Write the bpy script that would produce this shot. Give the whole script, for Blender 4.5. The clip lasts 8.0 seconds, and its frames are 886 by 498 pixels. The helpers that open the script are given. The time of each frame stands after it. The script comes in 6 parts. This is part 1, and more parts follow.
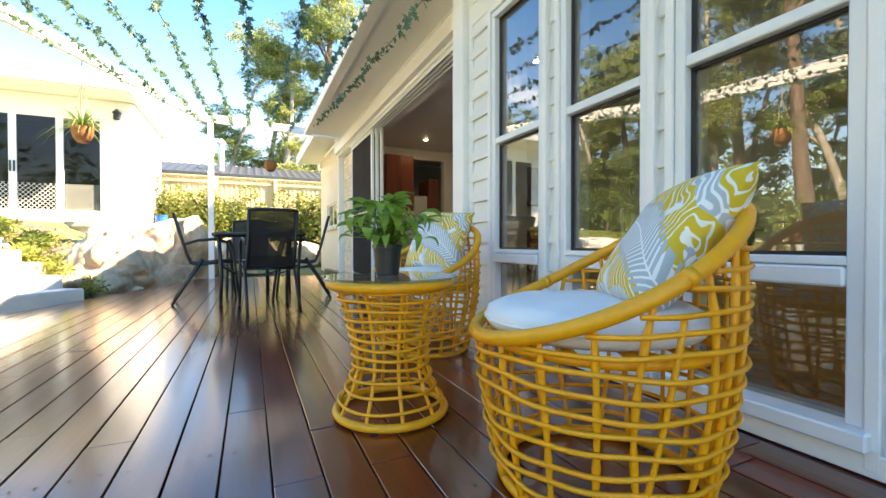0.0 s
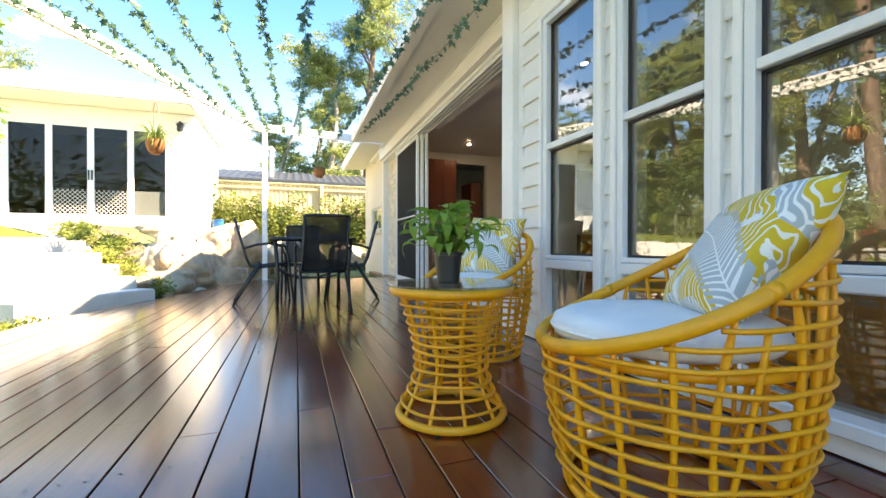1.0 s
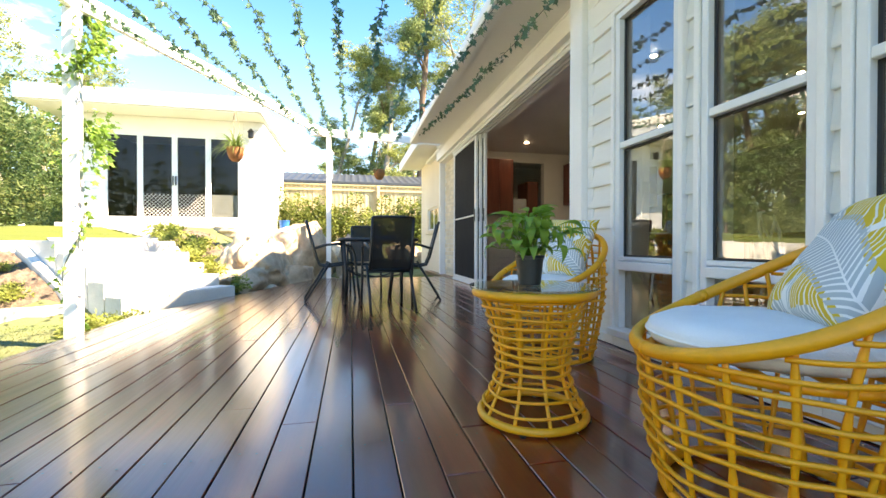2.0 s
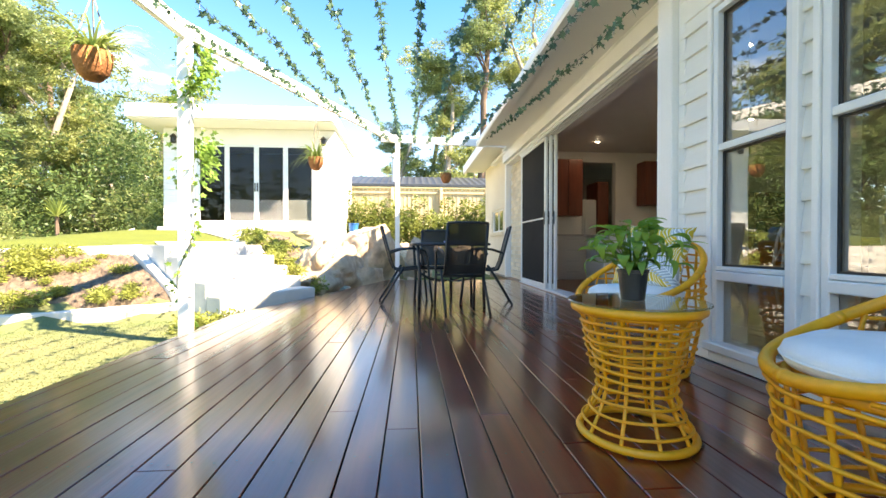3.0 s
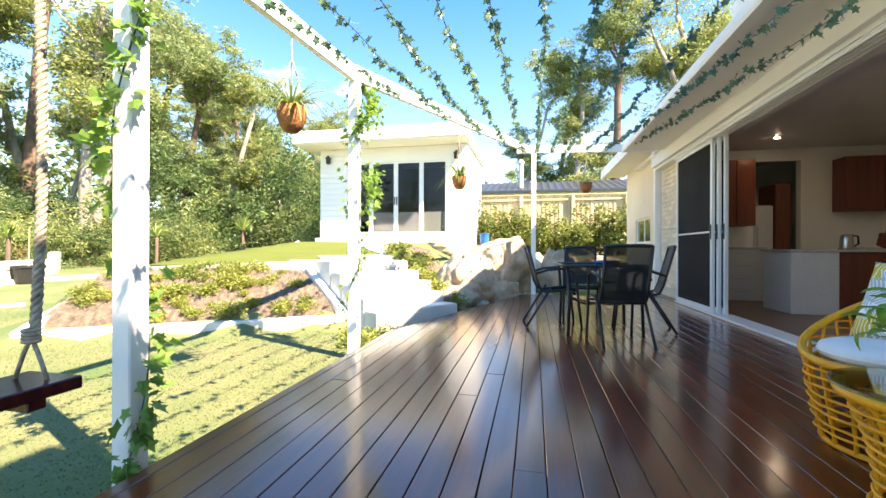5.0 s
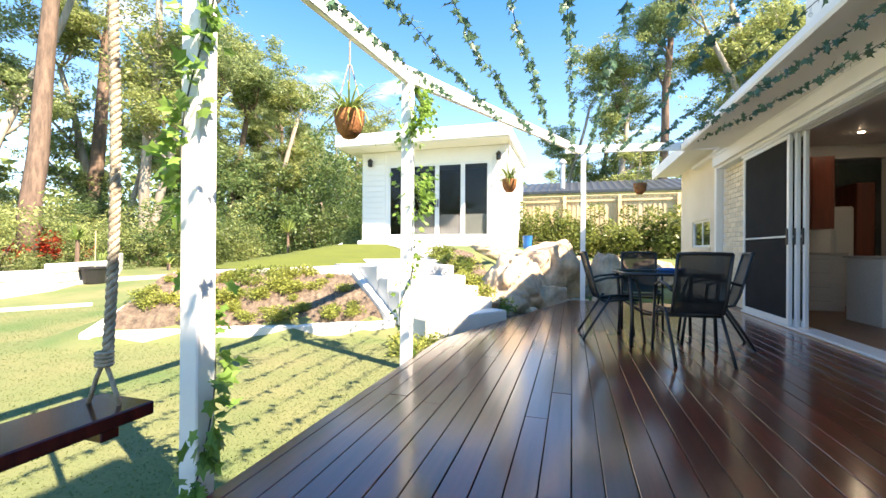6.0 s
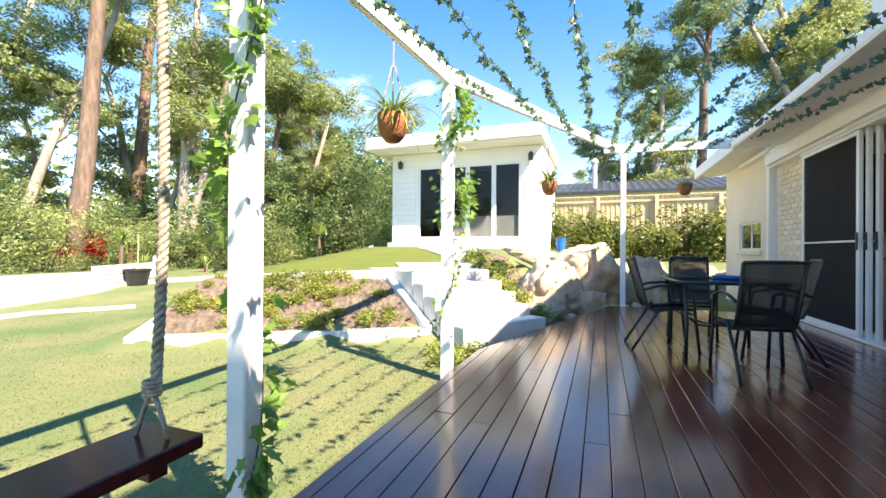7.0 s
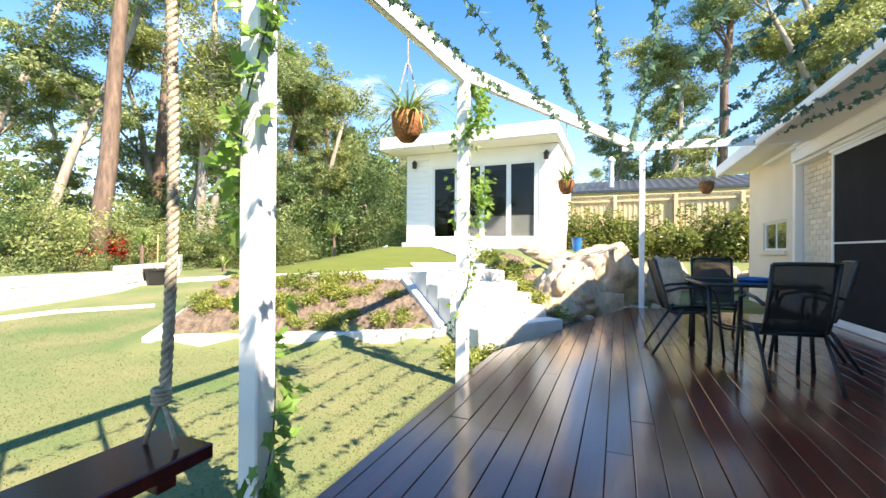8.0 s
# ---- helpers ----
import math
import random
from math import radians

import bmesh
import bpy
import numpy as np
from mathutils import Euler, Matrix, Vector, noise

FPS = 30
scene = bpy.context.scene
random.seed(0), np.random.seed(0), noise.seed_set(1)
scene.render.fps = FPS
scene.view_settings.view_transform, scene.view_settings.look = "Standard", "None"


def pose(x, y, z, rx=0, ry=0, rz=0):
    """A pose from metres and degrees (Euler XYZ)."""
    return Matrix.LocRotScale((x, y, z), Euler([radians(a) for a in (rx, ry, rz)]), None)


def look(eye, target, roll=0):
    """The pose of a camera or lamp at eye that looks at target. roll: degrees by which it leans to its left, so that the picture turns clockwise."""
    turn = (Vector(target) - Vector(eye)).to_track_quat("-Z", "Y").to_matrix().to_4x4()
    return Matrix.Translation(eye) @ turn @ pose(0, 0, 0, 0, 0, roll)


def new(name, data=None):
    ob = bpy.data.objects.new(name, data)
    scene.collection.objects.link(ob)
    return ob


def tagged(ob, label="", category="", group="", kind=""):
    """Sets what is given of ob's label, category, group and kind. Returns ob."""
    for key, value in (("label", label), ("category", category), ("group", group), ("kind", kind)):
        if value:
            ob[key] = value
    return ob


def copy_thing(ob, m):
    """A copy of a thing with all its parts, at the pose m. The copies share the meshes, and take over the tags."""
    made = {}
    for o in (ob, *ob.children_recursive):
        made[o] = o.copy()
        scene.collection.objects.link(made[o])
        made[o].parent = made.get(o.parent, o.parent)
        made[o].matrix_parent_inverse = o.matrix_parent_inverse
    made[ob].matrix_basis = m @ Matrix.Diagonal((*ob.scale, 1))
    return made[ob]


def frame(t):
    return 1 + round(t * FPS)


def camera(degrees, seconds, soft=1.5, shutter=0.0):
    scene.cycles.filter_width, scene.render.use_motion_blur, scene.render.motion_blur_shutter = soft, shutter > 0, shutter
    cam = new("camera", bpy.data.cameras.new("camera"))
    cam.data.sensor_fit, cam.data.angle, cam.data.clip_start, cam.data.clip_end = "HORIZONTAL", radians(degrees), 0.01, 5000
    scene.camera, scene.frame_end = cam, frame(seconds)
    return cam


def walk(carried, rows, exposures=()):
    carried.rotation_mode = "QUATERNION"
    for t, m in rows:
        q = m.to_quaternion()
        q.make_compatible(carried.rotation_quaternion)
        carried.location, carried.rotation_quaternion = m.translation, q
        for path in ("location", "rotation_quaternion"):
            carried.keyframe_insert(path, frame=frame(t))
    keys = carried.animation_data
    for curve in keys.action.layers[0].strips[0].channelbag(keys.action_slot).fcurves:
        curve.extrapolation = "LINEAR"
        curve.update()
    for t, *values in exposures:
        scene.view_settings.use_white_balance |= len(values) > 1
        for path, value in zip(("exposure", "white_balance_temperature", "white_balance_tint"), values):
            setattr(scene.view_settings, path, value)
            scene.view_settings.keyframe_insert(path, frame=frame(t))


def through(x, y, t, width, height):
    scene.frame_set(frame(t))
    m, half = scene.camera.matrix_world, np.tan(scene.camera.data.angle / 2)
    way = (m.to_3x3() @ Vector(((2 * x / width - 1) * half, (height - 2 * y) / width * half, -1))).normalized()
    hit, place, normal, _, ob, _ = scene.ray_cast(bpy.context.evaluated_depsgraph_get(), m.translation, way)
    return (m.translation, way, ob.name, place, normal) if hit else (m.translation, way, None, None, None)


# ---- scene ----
cam = camera(93.0, 8.0, soft=1.5)
ROWS = [
    (0.0, (0.206, 0.346, 0.603), (1.04, 2.164, 0.578), -0.1),
    (0.5, (0.173, 0.342, 0.617), (0.936, 2.19, 0.601), -0.1),
    (1.0, (0.12, 0.338, 0.621), (0.782, 2.225, 0.610), 0.05),
    (1.5, (0.068, 0.333, 0.631), (0.618, 2.253, 0.617), 0.05),
    (3.0, (-0.151, 0.333, 0.686), (0.002, 2.329, 0.670), 0.1),
    (3.5, (-0.201, 0.333, 0.757), (-0.201, 2.331, 0.744), 0.05),
    (4.0, (-0.243, 0.345, 0.829), (-0.399, 2.341, 0.827), 0.1),
    (4.5, (-0.307, 0.361, 0.846), (-0.596, 2.34, 0.849), 0.1),
    (5.0, (-0.419, 0.411, 0.869), (-0.84, 2.367, 0.87), 0.2),
    (6.5, (-0.708, 0.57, 0.953), (-1.353, 2.463, 0.959), 0.4),
    (7.0, (-0.788, 0.615, 0.978), (-1.492, 2.487, 0.984), 0.4),
    (7.5, (-0.815, 0.643, 0.986), (-1.556, 2.5, 0.991), 0.45),
    (8.0, (-0.817, 0.666, 0.99), (-1.583, 2.513, 0.993), 0.4),
]
walk(cam, [(t, look(eye, target, roll)) for t, eye, target, roll in ROWS],
     exposures=((0.0, 2.62, 9500, 16), (1.5, 2.52, 9250, 16), (3.0, 2.42, 8700, 16), (5.0, 2.20, 8200, 16), (8.0, 1.78, 7550, 15)))

# ---- daylight ----
SUN_DIR = Vector((-0.83, 0.37, -1.0)).normalized()
world = bpy.data.worlds.new("sky")
scene.world = world
world.use_nodes = True
wn, wl = world.node_tree.nodes, world.node_tree.links
wn.clear()
sky = wn.new("ShaderNodeTexSky")
sky.sky_type = "NISHITA"
sky.sun_disc = False
sky.sun_elevation = math.asin(-SUN_DIR.z)
sky.sun_rotation = math.atan2(-SUN_DIR.x, -SUN_DIR.y)
sky.air_density, sky.dust_density, sky.ozone_density = 1.0, 0.05, 4.5
coord = wn.new("ShaderNodeTexCoord")
stretch = wn.new("ShaderNodeMapping")
stretch.inputs["Scale"].default_value = (1.0, 1.0, 2.6)
cloud = wn.new("ShaderNodeTexNoise")
cloud.inputs["Scale"].default_value = 2.6
cloud.inputs["Detail"].default_value = 7.0
cloud.inputs["Roughness"].default_value = 0.55
ramp = wn.new("ShaderNodeValToRGB")
ramp.color_ramp.elements[0].position = 0.60
ramp.color_ramp.elements[1].position = 0.84
mixc = wn.new("ShaderNodeMix")
mixc.data_type = "RGBA"
mixc.inputs[7].default_value = (9.0, 9.3, 9.7, 1)
deep = wn.new("ShaderNodeHueSaturation")
height = wn.new("ShaderNodeSeparateXYZ")
zenith = wn.new("ShaderNodeMapRange")
zenith.inputs["From Min"].default_value, zenith.inputs["From Max"].default_value = 0.15, 0.8
zenith.inputs["To Min"].default_value, zenith.inputs["To Max"].default_value = 1.08, 1.42
wl.new(coord.outputs["Generated"], height.inputs["Vector"])
wl.new(height.outputs["Z"], zenith.inputs["Value"])
wl.new(zenith.outputs["Result"], deep.inputs["Saturation"])
back = wn.new("ShaderNodeBackground")
back.inputs["Strength"].default_value = 0.122
wout = wn.new("ShaderNodeOutputWorld")
wl.new(coord.outputs["Generated"], stretch.inputs["Vector"])
wl.new(stretch.outputs["Vector"], cloud.inputs["Vector"])
wl.new(cloud.outputs["Fac"], ramp.inputs["Fac"])
wl.new(ramp.outputs["Color"], mixc.inputs[0])
wl.new(sky.outputs["Color"], deep.inputs["Color"])
wl.new(deep.outputs["Color"], mixc.inputs[6])
wl.new(mixc.outputs[2], back.inputs["Color"])
wl.new(back.outputs["Background"], wout.inputs["Surface"])
sun = new("sun", bpy.data.lights.new("sun", "SUN"))
sun.data.energy = 4.6
sun.data.angle = radians(0.5)
sun.data.color = (1.0, 0.95, 0.86)
sun.matrix_world = look((8, -4, 10), Vector((8, -4, 10)) + SUN_DIR)

# ---- materials ----
def principled(name, color, rough=0.5, metal=0.0, spec=0.5):
    m = bpy.data.materials.new(name)
    m.use_nodes = True
    b = m.node_tree.nodes["Principled BSDF"]
    b.inputs["Base Color"].default_value = (*color, 1)
    b.inputs["Roughness"].default_value = rough
    b.inputs["Metallic"].default_value = metal
    b.inputs["Specular IOR Level"].default_value = spec
    return m


def surface(name, a, b, scale=4.0, rough=0.5, rough2=None, metal=0.0, bump=0.1, bump_scale=60.0, stretch=(1, 1, 1),
            pieces=0.0, island=0.0, detail=6.0, contrast=(0.3, 0.7), fine=0.25, spec=0.5):
    """Two-colour surface: a large stain pattern and a fine grain, with relief; pieces or islands vary in tone."""
    m = principled(name, a, rough, metal, spec)
    n, l = m.node_tree.nodes, m.node_tree.links
    p = n["Principled BSDF"]
    mp = n.new("ShaderNodeMapping")
    mp.inputs["Scale"].default_value = stretch
    geo = n.new("ShaderNodeNewGeometry")
    l.new(geo.outputs["Position"], mp.inputs["Vector"])
    n1 = n.new("ShaderNodeTexNoise")
    n1.inputs["Scale"].default_value, n1.inputs["Detail"].default_value = scale, detail
    l.new(mp.outputs["Vector"], n1.inputs["Vector"])
    r = n.new("ShaderNodeMapRange")
    r.inputs["From Min"].default_value, r.inputs["From Max"].default_value = contrast
    l.new(n1.outputs["Fac"], r.inputs["Value"])
    mx = n.new("ShaderNodeMix")
    mx.data_type = "RGBA"
    mx.inputs[6].default_value, mx.inputs[7].default_value = (*a, 1), (*b, 1)
    l.new(r.outputs["Result"], mx.inputs[0])
    n2 = n.new("ShaderNodeTexNoise")
    n2.inputs["Scale"].default_value, n2.inputs["Detail"].default_value = bump_scale, 4.0
    l.new(mp.outputs["Vector"], n2.inputs["Vector"])
    hsv = n.new("ShaderNodeHueSaturation")
    l.new(mx.outputs[2], hsv.inputs["Color"])
    val = n.new("ShaderNodeMapRange")
    val.inputs["To Min"].default_value, val.inputs["To Max"].default_value = 1 - fine, 1 + fine
    l.new(n2.outputs["Fac"], val.inputs["Value"])
    last = val.outputs["Result"]
    for amount, node, socket in ((pieces, "ShaderNodeObjectInfo", "Random"), (island, "ShaderNodeNewGeometry", "Random Per Island")):
        if amount:
            src = n.new(node)
            mr = n.new("ShaderNodeMapRange")
            mr.inputs["To Min"].default_value, mr.inputs["To Max"].default_value = 1 - amount, 1 + amount
            l.new(src.outputs[socket], mr.inputs["Value"])
            mul = n.new("ShaderNodeMath")
            mul.operation = "MULTIPLY"
            l.new(last, mul.inputs[0])
            l.new(mr.outputs["Result"], mul.inputs[1])
            last = mul.outputs["Value"]
    l.new(last, hsv.inputs["Value"])
    l.new(hsv.outputs["Color"], p.inputs["Base Color"])
    if rough2 is not None:
        rr = n.new("ShaderNodeMapRange")
        rr.inputs["To Min"].default_value, rr.inputs["To Max"].default_value = rough, rough2
        l.new(n1.outputs["Fac"], rr.inputs["Value"])
        l.new(rr.outputs["Result"], p.inputs["Roughness"])
    if bump:
        bp = n.new("ShaderNodeBump")
        bp.inputs["Strength"].default_value, bp.inputs["Distance"].default_value = bump, 0.01
        l.new(n2.outputs["Fac"], bp.inputs["Height"])
        l.new(bp.outputs["Normal"], p.inputs["Normal"])
    return m


def leafy(name, a, b, through=0.25, rough=0.5, island=0.35):
    """Leaves: tone varies leaf by leaf, and some light passes through."""
    m = surface(name, a, b, scale=1.2, rough=rough, bump=0.0, island=island, fine=0.15, spec=0.35)
    n, l = m.node_tree.nodes, m.node_tree.links
    p, out = n["Principled BSDF"], n["Material Output"]
    tr = n.new("ShaderNodeBsdfTranslucent")
    src = p.inputs["Base Color"].links[0].from_socket
    l.new(src, tr.inputs["Color"])
    ms = n.new("ShaderNodeMixShader")
    ms.inputs[0].default_value = through
    l.new(p.outputs["BSDF"], ms.inputs[1])
    l.new(tr.outputs["BSDF"], ms.inputs[2])
    l.new(ms.outputs["Shader"], out.inputs["Surface"])
    return m


def clear_glass(name, tint=(0.9, 0.95, 0.94), gloss=1.0):
    """Thin window glass: sees through, with mirror gloss by angle."""
    m = bpy.data.materials.new(name)
    m.use_nodes = True
    n, l = m.node_tree.nodes, m.node_tree.links
    n.clear()
    out = n.new("ShaderNodeOutputMaterial")
    t = n.new("ShaderNodeBsdfTransparent")
    t.inputs["Color"].default_value = (*tint, 1)
    g = n.new("ShaderNodeBsdfGlossy")
    g.inputs["Roughness"].default_value = 0.004
    lw = n.new("ShaderNodeLayerWeight")
    pw = n.new("ShaderNodeMath")
    pw.operation = "POWER"
    pw.inputs[1].default_value = 3.4
    mul = n.new("ShaderNodeMath")
    mul.operation = "MULTIPLY_ADD"
    mul.use_clamp = True
    mul.inputs[1].default_value = 0.95
    mul.inputs[2].default_value = 0.12 * gloss
    l.new(lw.outputs["Facing"], pw.inputs[0])
    wav = n.new("ShaderNodeTexNoise")
    wav.inputs["Scale"].default_value = 1.6
    bp = n.new("ShaderNodeBump")
    bp.inputs["Strength"].default_value, bp.inputs["Distance"].default_value = 0.012, 0.02
    l.new(wav.outputs["Fac"], bp.inputs["Height"])
    l.new(bp.outputs["Normal"], g.inputs["Normal"])
    mx = n.new("ShaderNodeMixShader")
    l.new(pw.outputs["Value"], mul.inputs[0])
    l.new(mul.outputs["Value"], mx.inputs[0])
    l.new(t.outputs["BSDF"], mx.inputs[1])
    l.new(g.outputs["BSDF"], mx.inputs[2])
    l.new(mx.outputs["Shader"], out.inputs["Surface"])
    return m


def glow(name, color, strength):
    m = principled(name, color)
    b = m.node_tree.nodes["Principled BSDF"]
    b.inputs["Emission Color"].default_value = (*color, 1)
    b.inputs["Emission Strength"].default_value = strength
    return m


WHITE = surface("white_paint", (0.88, 0.87, 0.84), (0.83, 0.82, 0.79), scale=1.5, rough=0.45, bump=0.03, fine=0.03)
WHITE_FRAME = surface("white_aluminium", (0.82, 0.83, 0.82), (0.76, 0.78, 0.78), scale=3, rough=0.3, bump=0.0, fine=0.02)
CREAM = surface("cream_cladding_paint", (0.84, 0.83, 0.78), (0.77, 0.76, 0.71), scale=1.2, rough=0.5, bump=0.08, bump_scale=25, stretch=(1, 0.25, 2), pieces=0.03, fine=0.04)
SOFFIT = surface("soffit_paint", (0.90, 0.88, 0.82), (0.85, 0.83, 0.77), scale=0.8, rough=0.6, bump=0.03, fine=0.03)
DECK = surface("stained_hardwood", (0.195, 0.0165, 0.005), (0.095, 0.009, 0.003), scale=2.2, rough=0.26, rough2=0.42, bump=0.10, bump_scale=9,
               stretch=(6, 0.35, 6), pieces=0.28, fine=0.22, contrast=(0.25, 0.75), spec=0.12)
deck_bsdf = DECK.node_tree.nodes["Principled BSDF"]
deck_bsdf.inputs["Coat Weight"].default_value = 1.0
deck_bsdf.inputs["Coat IOR"].default_value = 1.8
deck_bsdf.inputs["Coat Roughness"].default_value = 0.16
DARK = surface("deck_base_black", (0.02, 0.015, 0.012), (0.01, 0.01, 0.01), rough=0.9)
NAIL = principled("nail_head", (0.02, 0.018, 0.016), 0.5, 0.6)
CONCRETE = surface("white_concrete", (0.72, 0.70, 0.66), (0.60, 0.58, 0.54), scale=2.5, rough=0.85, bump=0.25, bump_scale=40, fine=0.1)
BRICK = surface("cream_brick", (0.82, 0.73, 0.57), (0.72, 0.61, 0.45), scale=3, rough=0.85, bump=0.3, bump_scale=90, pieces=0.12, fine=0.1)
RENDER = surface("cream_render", (0.82, 0.73, 0.59), (0.76, 0.66, 0.52), scale=1.3, rough=0.9, bump=0.25, bump_scale=120, fine=0.06)
MORTAR = surface("mortar", (0.76, 0.73, 0.68), (0.68, 0.65, 0.60), scale=8, rough=0.95, bump=0.3)
LAWN = surface("lawn_soil", (0.195, 0.185, 0.080), (0.085, 0.138, 0.040), scale=1.1, rough=0.95, bump=0.6, bump_scale=70, fine=0.3)
GRASS = leafy("grass_blades", (0.185, 0.205, 0.08), (0.10, 0.165, 0.05), 0.55, 0.7, 0.12)
TURF = surface("artificial_turf", (0.125, 0.150, 0.016), (0.095, 0.122, 0.014), scale=1.5, rough=0.9, bump=0.8, bump_scale=120, fine=0.25)
MULCH = surface("bark_mulch", (0.205, 0.152, 0.108), (0.075, 0.054, 0.039), scale=14, rough=0.95, bump=1.0, bump_scale=45, fine=0.45)
ROCK = surface("sandstone", (0.70, 0.56, 0.40), (0.32, 0.235, 0.16), scale=2.6, rough=0.9, bump=0.9, bump_scale=14, fine=0.3, detail=10)
FOREST = surface("forest_litter", (0.10, 0.085, 0.04), (0.05, 0.065, 0.025), scale=1.0, rough=0.95, bump=0.6, bump_scale=20, fine=0.3)
FENCE = surface("pine_paling", (0.70, 0.555, 0.335), (0.57, 0.43, 0.235), scale=3, rough=0.8, bump=0.2, bump_scale=20, stretch=(6, 6, 0.6), pieces=0.14, fine=0.15)
ROOF_DARK = surface("dark_steel_roofing", (0.05, 0.06, 0.07), (0.035, 0.04, 0.05), rough=0.5, bump=0.0)
ROOF_PALE = surface("pale_steel_roofing", (0.72, 0.72, 0.70), (0.66, 0.66, 0.64), rough=0.4, bump=0.0)
GLASS = clear_glass("window_glass", (0.74, 0.79, 0.78), 1.5)
TABLE_GLASS = clear_glass("table_glass", (0.86, 0.95, 0.92), 0.45)
YELLOW = surface("yellow_rattan", (0.95, 0.385, 0.010), (0.86, 0.325, 0.008), scale=12, rough=0.42, bump=0.15, bump_scale=70, fine=0.08)
SEAT_WHITE = surface("white_canvas", (0.80, 0.80, 0.78), (0.72, 0.72, 0.71), scale=6, rough=0.9, bump=0.2, bump_scale=250, fine=0.04)
BLACK = surface("black_powder_coat", (0.012, 0.012, 0.013), (0.02, 0.02, 0.022), rough=0.42, bump=0.05)
SLING = surface("black_sling_mesh", (0.016, 0.016, 0.018), (0.028, 0.028, 0.03), rough=0.7, bump=0.3, bump_scale=300)
POT_BLACK = surface("black_plastic_pot", (0.016, 0.016, 0.017), (0.025, 0.024, 0.023), rough=0.45, bump=0.05)
TERRACOTTA = surface("terracotta_coir", (0.42, 0.17, 0.06), (0.25, 0.10, 0.04), scale=12, rough=0.9, bump=0.8, bump_scale=60, fine=0.3)
SOIL = surface("potting_soil", (0.05, 0.035, 0.025), (0.03, 0.02, 0.015), scale=20, rough=1.0, bump=1.0)
BARK_BROWN = surface("brown_bark", (0.24, 0.16, 0.115), (0.10, 0.068, 0.05), scale=3, rough=0.95, bump=0.8, bump_scale=14, stretch=(3, 3, 0.6), fine=0.3)
BARK_PALE = surface("pale_gum_bark", (0.42, 0.37, 0.30), (0.22, 0.18, 0.14), scale=2.2, rough=0.9, bump=0.4, bump_scale=10, stretch=(2, 2, 0.5), fine=0.2)
GUM_LEAF = leafy("gum_leaves", (0.38, 0.44, 0.19), (0.18, 0.25, 0.105), 0.5, 0.45)
GUM_GOLD = leafy("sunlit_gum_leaves", (0.40, 0.43, 0.16), (0.22, 0.27, 0.095), 0.5, 0.45)
BUSH_LEAF = leafy("bush_leaves", (0.27, 0.32, 0.115), (0.12, 0.17, 0.06), 0.5, 0.5)
DEEP_LEAF = leafy("deep_green_leaves", (0.15, 0.22, 0.07), (0.06, 0.11, 0.04), 0.4, 0.45)
HEDGE_LEAF = leafy("hedge_leaves", (0.28, 0.30, 0.08), (0.10, 0.15, 0.04), 0.45, 0.35)
COVER_LEAF = leafy("groundcover_leaves", (0.42, 0.42, 0.10), (0.17, 0.225, 0.055), 0.4, 0.5, 0.5)
IVY_LEAF = leafy("ivy_leaves", (0.28, 0.44, 0.09), (0.10, 0.22, 0.055), 0.45, 0.35)
GARLAND_LEAF = leafy("garland_leaves", (0.17, 0.29, 0.17), (0.045, 0.11, 0.07), 0.4, 0.4)
PLANT_LEAF = leafy("peace_lily_leaves", (0.36, 0.54, 0.08), (0.17, 0.33, 0.045), 0.45, 0.3)
SPIDER_LEAF = leafy("spider_plant_leaves", (0.36, 0.42, 0.13), (0.17, 0.27, 0.06), 0.35, 0.4)
ROPE = surface("natural_rope", (0.56, 0.48, 0.36), (0.27, 0.21, 0.14), scale=30, rough=0.95, bump=0.6, bump_scale=200, fine=0.2)
SWING_RED = surface("varnished_redwood", (0.085, 0.012, 0.010), (0.045, 0.008, 0.008), scale=4, rough=0.16, bump=0.03, stretch=(8, 8, 1))

# ---- building blocks ----
def part(name, bm, material, parent=None, label="", m=None, smooth=False):
    """Links a bmesh as one mesh object, under a thing or a part."""
    me = bpy.data.meshes.new(name)
    bm.to_mesh(me)
    bm.free()
    return link(name, me, material, parent, label, m, smooth)


def link(name, me, material, parent=None, label="", m=None, smooth=False):
    if material and not me.materials:
        me.materials.append(material)
    if smooth:
        me.shade_smooth()
    ob = new(name, me)
    ob.parent = parent
    if m is not None:
        ob.matrix_basis = m
    if label:
        tagged(ob, label)
    return ob


def thing(name, m=None, label="", category="", group="", kind=""):
    ob = new(name)
    ob.empty_display_size = 0.1
    if m is not None:
        ob.matrix_basis = m
    return tagged(ob, label, category, group, kind)


def box(x0, x1, y0, y1, z0, z1, bevel=0.0, bm=None):
    own = bmesh.new() if bm is None else bm
    r = bmesh.ops.create_cube(own, size=1.0)
    vs = r["verts"]
    bmesh.ops.scale(own, vec=(x1 - x0, y1 - y0, z1 - z0), verts=vs)
    bmesh.ops.translate(own, vec=((x0 + x1) / 2, (y0 + y1) / 2, (z0 + z1) / 2), verts=vs)
    if bevel:
        es = list({e for v in vs for e in v.link_edges})
        bmesh.ops.bevel(own, geom=es, offset=bevel, segments=1, affect="EDGES")
    return own


def extrude_poly(points, z0, z1, bm=None):
    """A prism over a plan outline (counter-clockwise)."""
    own = bmesh.new() if bm is None else bm
    low = [own.verts.new((x, y, z0)) for x, y in points]
    top = [own.verts.new((x, y, z1)) for x, y in points]
    own.faces.new(top)
    own.faces.new(list(reversed(low)))
    for i in range(len(points)):
        j = (i + 1) % len(points)
        own.faces.new((low[i], low[j], top[j], top[i]))
    return own


